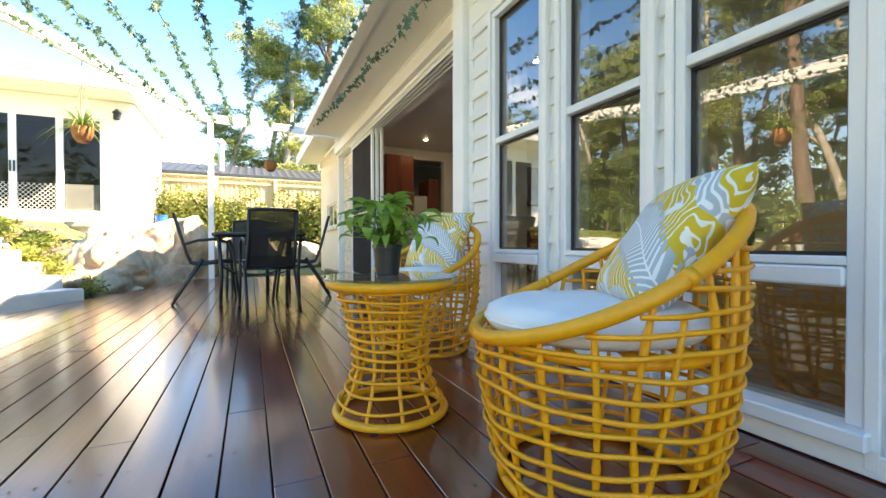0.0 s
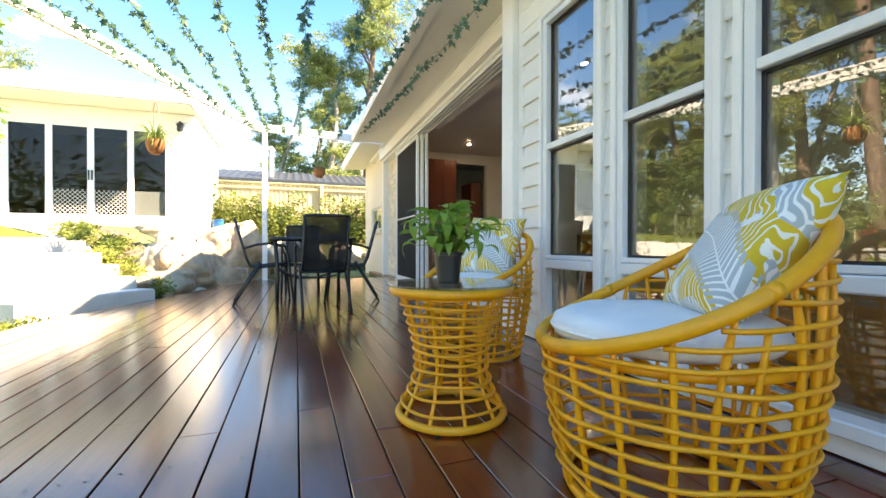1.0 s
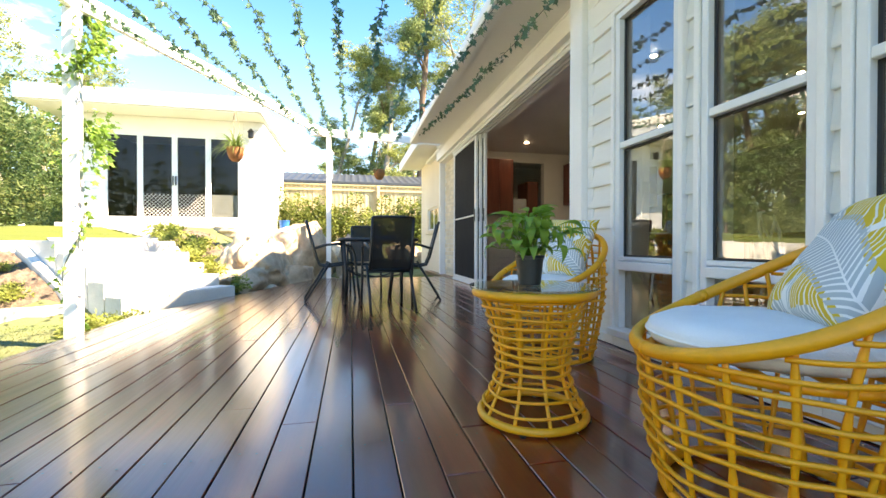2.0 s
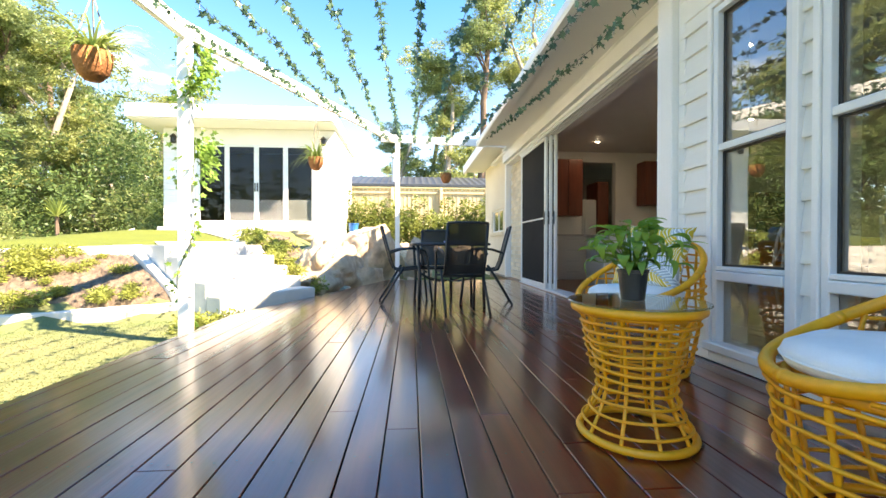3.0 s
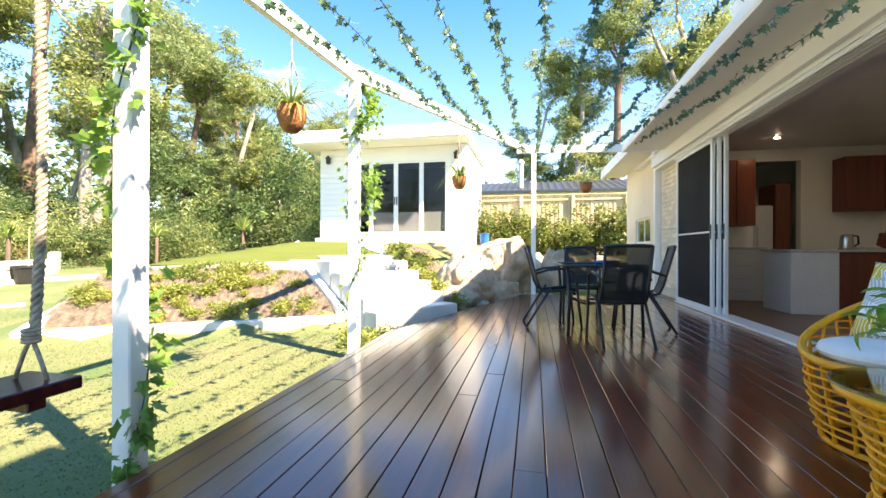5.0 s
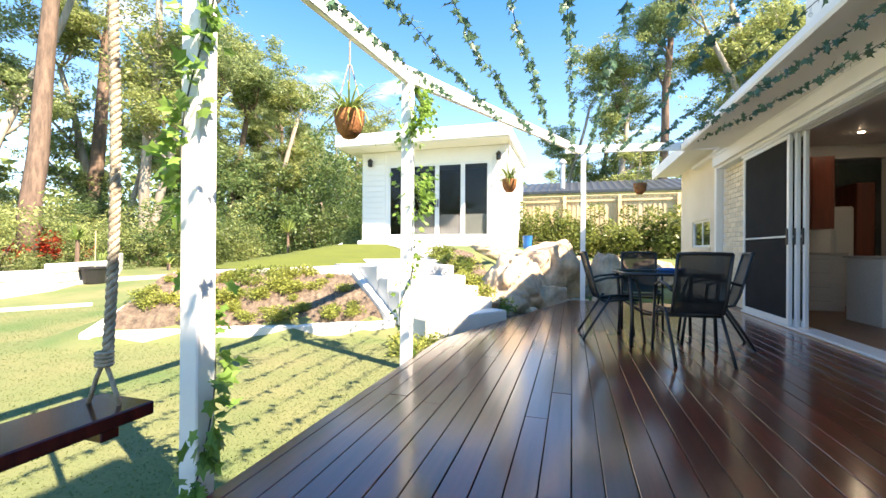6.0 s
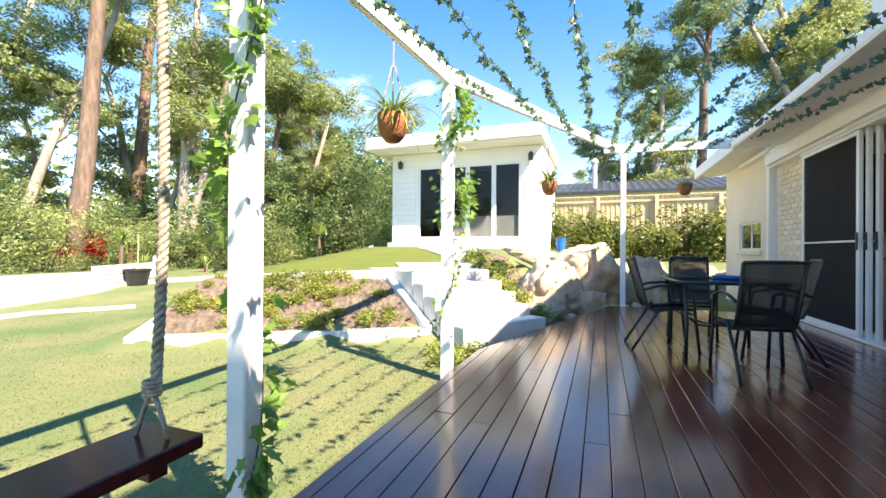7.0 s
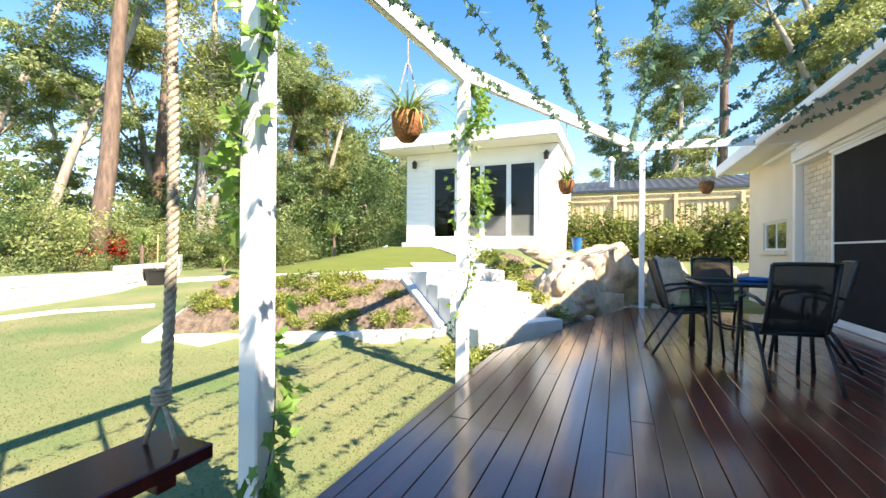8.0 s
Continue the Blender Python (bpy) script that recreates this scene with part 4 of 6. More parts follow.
flue = part("flue", lathe([(0.13, 0), (0.13, 1.5), (0.2, 1.52), (0.2, 1.62), (0.05, 1.78)], 12), ROOF_PALE, nb, "pale metal flue pipe", pose(-1.15, 25.6, 4.4))

# ---- hedge ----
def hedge_bush(k):
    rng = np.random.default_rng(70 + k)
    spots = []
    for _ in range(16):
        c = rng.normal(size=3) * (0.28, 0.22, 0.30) + (0, 0, 0.62)
        spots += blob_spots(c, (0.26, 0.24, 0.24), 170, rng, 0.5, 0.6)
    return leaf_mesh("hedge_shrub", spots, 0.10, 0.05, rng)


HEDGE = [hedge_bush(k) for k in range(3)]
rng0 = random.Random(8)
for k in range(13):
    x = -2.1 + 0.62 * k + rng0.uniform(-0.1, 0.1)
    y = 15.6 + rng0.uniform(-0.25, 0.25)
    sc = rng0.uniform(1.0, 1.3)
    tagged(link("hedge_shrub", HEDGE[k % 3], HEDGE_LEAF, None, "", pose(x, y, ground_z(x, y) - 0.15, 0, 0, 50 * k) @ Matrix.Scale(sc, 4)), "dense green hedge shrub in front of the paling fence", "shrub", "hedge shrubs")

# ---- trees ----
def grow_tree(seed, height, spread, bark, leaf, label, clear=0.45, leaves=5200, twin=False, radius=0.30):
    """A gum tree: a leaning tapered trunk, forked limbs, an open crown in uneven clumps."""
    rng = random.Random(seed)
    nrg = np.random.default_rng(seed)
    t = thing("gum_tree", None, label, "tree", "woodland gum trees")
    bm = bmesh.new()
    ends = []

    def limb(p, way, length, r, depth):
        pts, radii = [p.copy()], [r]
        n = 7 if depth == 0 else 5
        d = way.normalized()
        for i in range(n):
            bend = 0.07 if depth == 0 else 0.15
            d = (d + Vector((rng.gauss(0, bend), rng.gauss(0, bend), rng.gauss(0.05, 0.08)))).normalized()
            p = p + d * length / n
            pts.append(p.copy())
            radii.append(r * (1 - 0.62 * (i + 1) / n) if depth else r * (1 - 0.5 * (i + 1) / n))
        tube(pts, r, 8 if depth == 0 else 5, bm=bm, radii=radii)
        if depth >= 2:
            ends.append(pts[-1])
            ends.append(pts[-3])
            return
        kids = 6 if depth == 0 else 4
        for k in range(kids):
            i = rng.randint(max(1, int(n * (clear if depth == 0 else 0.3))), n)
            a = rng.uniform(0, 2 * math.pi)
            out = Vector((math.cos(a), math.sin(a), rng.uniform(0.25, 1.0)))
            limb(pts[i], (out + d * 0.5), spread * (0.75 if depth == 0 else 0.45) * rng.uniform(0.6, 1.15), radii[i] * 0.55, depth + 1)
        ends.append(pts[-1])

    limb(Vector((0, 0, -0.3)), Vector((rng.gauss(0, 0.05), rng.gauss(0, 0.05), 1)), height * 0.78, radius, 0)
    if twin:
        limb(Vector((0.1, 0.1, -0.2)), Vector((0.09, 0.06, 1)), height * 0.7, radius * 0.8, 0)
    part("trunk", bm, bark, t, smooth=True)
    spots = []
    per = max(10, leaves // max(1, len(ends)))
    for e in ends:
        for _ in range(4):
            c = np.array(e) + nrg.normal(size=3) * spread * (0.12, 0.12, 0.05)
            s = spread * nrg.uniform(0.08, 0.19)
            spots += blob_spots(c, (s, s, s * 0.42), per // 4, nrg, 0.2, 0.4)
    link("crown", leaf_mesh("crown", spots, 0.18, 0.07, nrg, droop=0.35), leaf, t)
    return t


TREES = [
    grow_tree(21, 19.0, 4.2, BARK_BROWN, GUM_LEAF, "tall brown-barked gum tree with an open crown", 0.62, 24000, radius=0.36),
    grow_tree(22, 16.0, 3.4, BARK_PALE, GUM_LEAF, "slender pale gum tree among the bush", 0.55, 17000, radius=0.22),
    grow_tree(23, 15.0, 3.6, BARK_PALE, GUM_GOLD, "pale twin-trunked gum tree with golden foliage", 0.45, 19000, twin=True, radius=0.24),
    grow_tree(24, 13.0, 4.0, BARK_BROWN, GUM_LEAF, "broad gum tree with dense olive foliage", 0.35, 24000, radius=0.26),
    grow_tree(25, 12.0, 3.8, BARK_PALE, GUM_GOLD, "sunlit gum tree with yellow-green foliage", 0.35, 21000, radius=0.22),
]
used = [False] * len(TREES)


def plant_tree(kind, x, y, scale, turn):
    m = pose(x, y, ground_z(x, y), 0, 0, turn) @ Matrix.Scale(scale, 4)
    if not used[kind]:
        used[kind] = True
        TREES[kind].matrix_basis = m
        return TREES[kind]
    ob = TREES[kind]
    c = copy_thing(ob, pose(x, y, ground_z(x, y), 0, 0, turn))
    c.scale = (scale, scale, scale)
    return c


def polar(heading, dist):
    a = radians(heading)
    return -0.8 - dist * math.sin(a), 0.6 + dist * math.cos(a)


for kind, heading, dist, scale in ((0, 61.5, 20.5, 1.0), (1, 66.5, 23, 1.0), (2, 52.5, 22, 1.0), (3, 45, 26, 0.9), (4, 40, 24, 0.85), (2, 34, 25, 0.62),
                                   (1, 31, 26, 0.58), (4, 29, 30, 0.72), (4, -6, 29, 1.15), (0, -10.5, 31, 0.95), (1, 2.5, 31, 0.8), (3, -2.5, 34, 1.0),
                                   (0, 37.5, 30, 0.62), (1, 47.5, 30, 0.8), (3, 42.5, 31, 0.75), (2, 29.5, 34, 0.66), (3, 33, 33, 0.68), (1, 55, 27, 0.75), (4, 63.5, 30, 0.8), (0, 57, 30, 1.1), (3, 49, 33, 1.25), (1, 71, 25, 1.05), (4, -14, 31.5, 1.2), (4, -18.5, 32.5, 1.3), (2, -22, 33, 1.35)):
    x, y = polar(heading, dist)
    plant_tree(kind, x, y, scale, heading * 7)
rngt = random.Random(77)
for k in range(16):
    h = rngt.uniform(28, 88)
    h = h if not 58 < h < 70 else h - 26
    x, y = polar(h, rngt.uniform(29, 46))
    plant_tree(rngt.randrange(5), x, y, rngt.uniform(0.75, 1.15) * (0.62 if h < 47 else 1.0), rngt.uniform(0, 360))
for k in range(7):
    x, y = polar(rngt.uniform(-16, 26), rngt.uniform(44, 60))
    plant_tree(rngt.randrange(1, 5), x, y, rngt.uniform(0.55, 0.75), rngt.uniform(0, 360))


# understorey
def bush(k, tall):
    rng = np.random.default_rng(90 + k)
    spots = []
    for _ in range(26):
        c = rng.normal(size=3) * (0.75, 0.75, 0.42 * tall) + (0, 0, 0.8 * tall)
        c[2] = abs(c[2])
        spots += blob_spots(c, (0.5, 0.5, 0.34), 150, rng, 0.35, 0.5)
    return leaf_mesh("bush", spots, 0.145, 0.055, rng, droop=0.1)


def bush_stems():
    rng = random.Random(31)
    bm = bmesh.new()
    for k in range(8):
        a, r = k * 0.8 + rng.uniform(-0.2, 0.2), rng.uniform(0.3, 0.9)
        h = rng.uniform(0.9, 1.5)
        tube([(0.06 * math.cos(a), 0.06 * math.sin(a), -0.1), (0.4 * r * math.cos(a), 0.4 * r * math.sin(a), h * 0.55), (r * math.cos(a + 0.2), r * math.sin(a + 0.2), h)], 0.03, 5, bm=bm, radii=(0.035, 0.024, 0.01))
    me = bpy.data.meshes.new("stems")
    bm.to_mesh(me)
    bm.free()
    return me


BUSH_STEMS = bush_stems()
BUSH_LABELS = ("low green bush at the edge of the wood", "golden-green bush at the edge of the wood", "tall dark green bush among the gum trees", "low yellow-green bush at the lawn edge", "dark green bush at the edge of the wood")
BUSHES = [bush(0, 1.0), bush(1, 1.6), bush(2, 2.4), bush(3, 0.7), bush(4, 1.9)]
for k in range(84):
    h = rngt.uniform(27, 88) if k > 14 else rngt.uniform(27, 70)
    d = rngt.uniform(17.5, 30) if k > 14 else rngt.uniform(16.5, 20)
    x, y = polar(h, d)
    if -8.6 < x < -1 and y < 18:
        continue
    sc = rngt.uniform(0.7, 1.3) if d > 20 else rngt.uniform(0.45, 0.85)
    shrub = thing("bush", pose(x, y, ground_z(x, y) - 0.2, 0, 0, 40 * k) @ Matrix.Diagonal((sc, sc, sc * rngt.uniform(0.7, 1.5), 1)), BUSH_LABELS[k % 5], "bush", "woodland bushes")
    link("foliage", BUSHES[k % 5], None, shrub)
    link("stems", BUSH_STEMS, BARK_BROWN, shrub)
for me, mat in zip(BUSHES, (BUSH_LEAF, GUM_GOLD, DEEP_LEAF, GUM_LEAF, DEEP_LEAF)):
    me.materials.append(mat)


def far_woods():
    rng = np.random.default_rng(5)
    spots = []
    for _ in range(420):
        h, d = rng.uniform(-35, 160), rng.uniform(48, 75)
        x, y = polar(h, d)
        top = rng.uniform(2, 9 if h < 27 else 15)
        spots += blob_spots((x, y, ground_z(x, y) + top * 0.6), (2.6, 2.6, top * 0.55), 90, rng, 0.5, 0.4)
    return leaf_mesh("far_woods", spots, 1.0, 0.5, rng)


tagged(link("far_woods", far_woods(), BUSH_LEAF), "dense olive-green bushland behind the gardens", "woods", kind="stuff")


def yucca(x, y, trunk_h, n, size, label):
    rng = random.Random(int(x * 10))
    t = thing("yucca_plant", pose(x, y, ground_z(x, y)), label, "plant", "spiky garden plants")
    part("stem", tube([(0, 0, -0.1), (0.02, 0, trunk_h * 0.5), (0, 0.02, trunk_h + 0.05)], 0.05, 7), BARK_BROWN, t)
    bm = bmesh.new()
    for i in range(n):
        a, e = rng.uniform(0, 6.28), rng.uniform(0.0, 1.35)
        d = Vector((math.cos(a) * math.cos(e), math.sin(a) * math.cos(e), math.sin(e)))
        side = d.cross(Vector((0, 0, 1))).normalized() * 0.02
        L = size * rng.uniform(0.75, 1.1)
        p0 = Vector((0, 0, trunk_h))
        p1, p2 = p0 + d * L * 0.55 + Vector((0, 0, 0.03)), p0 + d * L - Vector((0, 0, 0.18 * L))
        v = [bm.verts.new(q) for q in (p0 - side, p0 + side, p1 + side, p1 - side, p2)]
        bm.faces.new((v[0], v[1], v[2], v[3]))
        bm.faces.new((v[3], v[2], v[4]))
    part("leaves", bm, SPIDER_LEAF, t)


for h, d, th, n, sz in ((56.0, 14.5, 0.25, 34, 0.6), (50, 15.5, 0.2, 30, 0.5), (58, 15.0, 0.9, 40, 0.7), (37, 16.5, 1.3, 46, 0.8), (46, 16.0, 1.0, 40, 0.7)):
    x, y = polar(h, d)
    yucca(x, y, th, n, sz, "spiky yucca plant at the lawn edge")
x, y = polar(56.5, 12.3)
planter = tagged(part("planter_tub", lathe([(0.2, 0), (0.26, 0.34), (0.285, 0.34), (0.285, 0.38), (0.25, 0.38), (0.24, 0.3)], 18), POT_BLACK, None, "", pose(x, y, ground_z(x, y))), "black plastic planter tub on the lawn edge", "planter")
part("bamboo_stake", tube([(0, 0, 0.2), (0.02, 0.0, 1.2)], 0.012, 6), FENCE, planter, "thin bamboo stake")
x, y = polar(59.5, 18.5)
RED_LEAF = leafy("red_leaves", (0.45, 0.05, 0.02), (0.25, 0.03, 0.015), 0.3)
nr = np.random.default_rng(2)
rs = []
for _ in range(10):
    rs += blob_spots(nr.normal(size=3) * (0.7, 0.5, 0.2) + (0, 0, 0.6), (0.3, 0.3, 0.25), 90, nr, 0.4, 0.5)
tagged(link("red_shrub", leaf_mesh("red_shrub", rs, 0.15, 0.06, nr), RED_LEAF, None, "", pose(x, y, ground_z(x, y))), "small red-leaved shrub in the bush edge", "shrub")

# ---- yellow basket chairs and table ----
def body_radius(z):
    return 0.245 + 0.068 * math.sin(min(1.0, z / 0.55) * math.pi * 0.55) - 0.03 * max(0, z - 0.45)


def rim_z(a):
    """Height of the chair's sloping rim; a = 0 is the front."""
    c = (1 - math.cos(a)) / 2
    return 0.378 + 0.325 * (0.55 * c + 0.45 * c * c)


def basket_chair(m, label):
    rng = random.Random(3)
    t = thing("basket_chair", m, label, "chair", "yellow basket chairs")
    n = 64
    angles = [2 * math.pi * k / n for k in range(n)]
    rim = [(body_radius(rim_z(a)) * math.cos(a) * 1.02, body_radius(rim_z(a)) * math.sin(a) * 1.02, rim_z(a)) for a in angles]
    r = part("rim", tube(rim, 0.0175, 10, True), YELLOW, t, "thick wrapped rim", smooth=True)
    for k in range(2, n, 16):
        a0 = angles[k]
        p = Vector(rim[k])
        d = (Vector(rim[(k + 1) % n]) - Vector(rim[k - 1])).normalized()
        part("binding", tube([p - d * 0.012, p + d * 0.012], 0.0187, 10), YELLOW, r, smooth=True)
    part("base_ring", tube([(body_radius(0.0) * math.cos(a), body_radius(0.0) * math.sin(a), 0.014) for a in angles], 0.013, 8, True), YELLOW, t, smooth=True)
    part("seat_ring", tube([(0.275 * math.cos(a), 0.275 * math.sin(a), 0.365) for a in angles], 0.012, 8, True), YELLOW, t, smooth=True)
    for k in range(5):
        x = -0.24 + 0.12 * k
        h = math.sqrt(max(0.01, 0.275 ** 2 - x * x))
        part("seat_bar", tube([(x, -h, 0.365), (x, h, 0.365)], 0.010, 6), YELLOW, t, smooth=True)
    z = 0.062
    while z < 0.70:
        pts, runs = [], []
        wob = rng.uniform(0, 6.28)
        for k in range(n + 1):
            a = angles[k % n]
            zz = z + 0.006 * math.sin(3 * a + wob)
            if zz < rim_z(a) - 0.018:
                q = body_radius(zz) + 0.009 + 0.005 * math.sin(9 * a + wob)
                pts.append((q * math.cos(a), q * math.sin(a), zz))
            elif pts:
                runs.append(pts)
                pts = []
        if pts:
            runs.append(pts)
        if len(runs) == 1 and len(runs[0]) == n + 1:
            part("hoop", tube(runs[0][:-1], 0.0060, 6, True), YELLOW, t, smooth=True)
        else:
            if len(runs) == 2:
                runs = [runs[1] + runs[0][1:]] if z < 0.39 else runs
            for run in runs:
                if len(run) > 2:
                    part("hoop", tube(run, 0.0060, 6), YELLOW, t, smooth=True)
        z += 0.041
    for k in range(18):
        a = 2 * math.pi * (k + 0.5) / 18
        top = rim_z(a)
        pts, radii = [], []
        lean = 0.10 * (1 if k % 2 else -1) if math.cos(a) < 0.2 else 0.02
        steps = 12
        for i in range(steps + 1):
            zz = 0.01 + (top - 0.01) * i / steps
            aa = a + lean * math.sin(math.pi * i / steps)
            pts.append((body_radius(zz) * math.cos(aa), body_radius(zz) * math.sin(aa), zz))
            radii.append(0.0076 + 0.0018 * math.sin(i * 2.1))
        part("upright", tube(pts, 0.0085, 7, radii=radii), YELLOW, t, smooth=True)
        if k % 2 == 0 and math.cos(a) < 0.3:
            pts2 = [((body_radius(q) + 0.004) * math.cos(a + 0.17 * (i / 8)), (body_radius(q) + 0.004) * math.sin(a + 0.17 * (i / 8)), q) for i in range(9) for q in (0.06 + (top - 0.10) * i / 8,)]
            part("brace", tube(pts2, 0.0062, 6), YELLOW, t, smooth=True)
    for k in range(4):
        a = math.pi / 4 + k * math.pi / 2
        part("foot", lathe([(0.010, 0.0), (0.012, 0.006)], 8), BLACK, t, "small black glide", pose(body_radius(0) * math.cos(a), body_radius(0) * math.sin(a), 0.0))
    return t


def facing(x, y, dx, dy):
    return pose(x, y, 0.002, 0, 0, math.degrees(math.atan2(dy, dx)))


CH1, CH2 = facing(1.02, 1.165, -0.90, 0.44), facing(1.12, 2.60, -0.95, -0.30)
chair1 = basket_chair(CH1, "yellow woven rattan tub chair with a sloping rim")
chair2 = copy_thing(chair1, CH2)


def round_pad():
    prof = [(0.02, 0.0), (0.24, 0.0), (0.275, 0.012), (0.29, 0.035), (0.28, 0.06), (0.24, 0.078), (0.12, 0.086), (0.02, 0.088)]
    bm = lathe(prof, 40)
    for v in bm.verts:
        v.co.z += 0.004 * noise.noise(v.co * 9)
    return bm


pad = part("seat_pad", round_pad(), SEAT_WHITE, None, "", CH1 @ pose(0.02, 0, 0.378) @ Matrix.Diagonal((0.93, 0.93, 1, 1)), True)
part("piping", tube([(0.288 * math.cos(a), 0.288 * math.sin(a), 0.037) for a in [2 * math.pi * k / 40 for k in range(40)]], 0.004, 6, True), SEAT_WHITE, pad, smooth=True)
tagged(pad, "round white canvas seat pad in a yellow chair", "seat pad", "white seat pads")
copy_thing(pad, CH2 @ pose(0.02, 0, 0.378) @ Matrix.Diagonal((0.93, 0.93, 1, 1)))


def leaf_print():
    """White cloth printed with mustard and grey tropical leaves."""
    m = principled("tropical_leaf_print", (0.8, 0.8, 0.77), 0.9)
    n, l = m.node_tree.nodes, m.node_tree.links
    p = n["Principled BSDF"]
    tc = n.new("ShaderNodeTexCoord")
    warp = n.new("ShaderNodeTexNoise")
    warp.inputs["Scale"].default_value = 5.0
    l.new(tc.outputs["Object"], warp.inputs["Vector"])
    add = n.new("ShaderNodeMix")
    add.data_type = "RGBA"
    add.blend_type = "LINEAR_LIGHT"
    add.inputs[0].default_value = 0.10
    l.new(tc.outputs["Object"], add.inputs[6])
    l.new(warp.outputs["Color"], add.inputs[7])

    def mask(kind, scale, lo, hi, distortion=0.0, detail=2.0):
        t = n.new(kind)
        t.inputs["Scale"].default_value = scale
        t.inputs["Distortion"].default_value = distortion
        t.inputs["Detail"].default_value = detail
        l.new(add.outputs[2], t.inputs["Vector"])
        r = n.new("ShaderNodeMapRange")
        r.inputs["From Min"].default_value, r.inputs["From Max"].default_value = lo, hi
        l.new(t.outputs["Fac"], r.inputs["Value"])
        return r.outputs["Result"]

    def mix(fac, a, b):
        x = n.new("ShaderNodeMix")
        x.data_type = "RGBA"
        l.new(fac, x.inputs[0])
        for sock, v in ((x.inputs[6], a), (x.inputs[7], b)):
            if isinstance(v, tuple):
                sock.default_value = (*v, 1)
            else:
                l.new(v, sock)
        return x.outputs[2]

    def multiply(a, b):
        x = n.new("ShaderNodeMath")
        x.operation = "MULTIPLY"
        l.new(a, x.inputs[0])
        l.new(b, x.inputs[1])
        return x.outputs["Value"]

    blades = mask("ShaderNodeTexWave", 24.0, 0.30, 0.48, 2.6, 1.0)
    fronds = mask("ShaderNodeTexNoise", 6.5, 0.38, 0.41)
    blobs = mask("ShaderNodeTexNoise", 9.5, 0.46, 0.475, 0.4, 1.0)
    slits = mask("ShaderNodeTexWave", 17.0, 0.80, 0.88, 4.0)
    base = mix(multiply(blades, fronds), (0.80, 0.80, 0.77), (0.40, 0.46, 0.47))
    gold = mix(blobs, base, (0.68, 0.44, 0.03))
    final = mix(multiply(slits, blobs), gold, (0.80, 0.78, 0.68))

    # one broad grey fern frond with a pale midrib across the cloth
    def calc(op, a, b):
        x = n.new("ShaderNodeMath")
        x.operation = op
        for sock, v in ((x.inputs[0], a), (x.inputs[1], b)):
            if isinstance(v, float):
                sock.default_value = v
            else:
                l.new(v, sock)
        return x.outputs["Value"]

    xyz = n.new("ShaderNodeSeparateXYZ")
    l.new(tc.outputs["Object"], xyz.inputs["Vector"])
    along = calc("ADD", calc("MULTIPLY", xyz.outputs["X"], 0.91), calc("MULTIPLY", xyz.outputs["Y"], -0.41))
    across = calc("ADD", calc("MULTIPLY", xyz.outputs["X"], 0.41), calc("MULTIPLY", xyz.outputs["Y"], 0.91))
    across = calc("ADD", across, calc("MULTIPLY", calc("MULTIPLY", along, along), 0.9))
    side = calc("ABSOLUTE", across, 0.0)
    wave = calc("PINGPONG", calc("ADD", calc("ADD", along, 3.0), calc("MULTIPLY", side, 0.75)), 0.0085)
    leaflet = calc("MULTIPLY", calc("GREATER_THAN", wave, 0.0028), calc("GREATER_THAN", side, 0.0022))
    ragged = calc("MULTIPLY", calc("GREATER_THAN", wave, 0.0028), 0.016)
    frond = calc("LESS_THAN", side, calc("ADD", calc("SUBTRACT", 0.068, calc("MULTIPLY", calc("ABSOLUTE", along, 0.0), 0.16)), ragged))
    fern = mix(leaflet, (0.80, 0.80, 0.77), (0.40, 0.46, 0.47))
    final = mix(frond, final, fern)
    l.new(final, p.inputs["Base Color"])
    return m


def cushion_mesh(w=0.395, h=0.395, t=0.07):
    bm = bmesh.new()
    n = 22
    grids = []
    for sgn in (1, -1):
        g = []
        for i in range(n + 1):
            row = []
            for j in range(n + 1):
                u, v = 2 * i / n - 1, 2 * j / n - 1
                puff = (max(0, 1 - u ** 4) * max(0, 1 - v ** 4)) ** 0.55
                pinch = 1 - 0.06 * (1 - u * u) * abs(v) ** 3 - 0.0 * u
                pinch2 = 1 - 0.06 * (1 - v * v) * abs(u) ** 3
                z = sgn * t * puff + 0.006 * noise.noise((u * 2, v * 2, sgn * 3)) * puff
                row.append(bm.verts.new((u * w / 2 * pinch2, v * h / 2 * pinch, z)))
            g.append(row)
        grids.append(g)
    for g, flip in zip(grids, (False, True)):
        for i in range(n):
            for j in range(n):
                f = (g[i][j], g[i + 1][j], g[i + 1][j + 1], g[i][j + 1])
                bm.faces.new(f if not flip else f[::-1])
    bmesh.ops.remove_doubles(bm, verts=bm.verts, dist=0.0012)
    return bm


PRINT = leaf_print()
c1 = part("scatter_cushion", cushion_mesh(), PRINT, None, "", facing(1.02, 1.165, -0.84, 0.54) @ pose(-0.16, 0.0, 0.60) @ Matrix.Rotation(radians(90), 4, "Z") @ Matrix.Rotation(radians(54), 4, "X") @ Matrix.Rotation(radians(4), 4, "Z"), True)
tagged(c1, "square cushion printed with mustard and grey tropical leaves", "cushion", "leaf print cushions")
copy_thing(c1, facing(1.12, 2.60, -0.85, -0.52) @ pose(-0.15, 0.0, 0.62) @ Matrix.Rotation(radians(90), 4, "Z") @ Matrix.Rotation(radians(66), 4, "X") @ Matrix.Rotation(radians(-4), 4, "Z"))


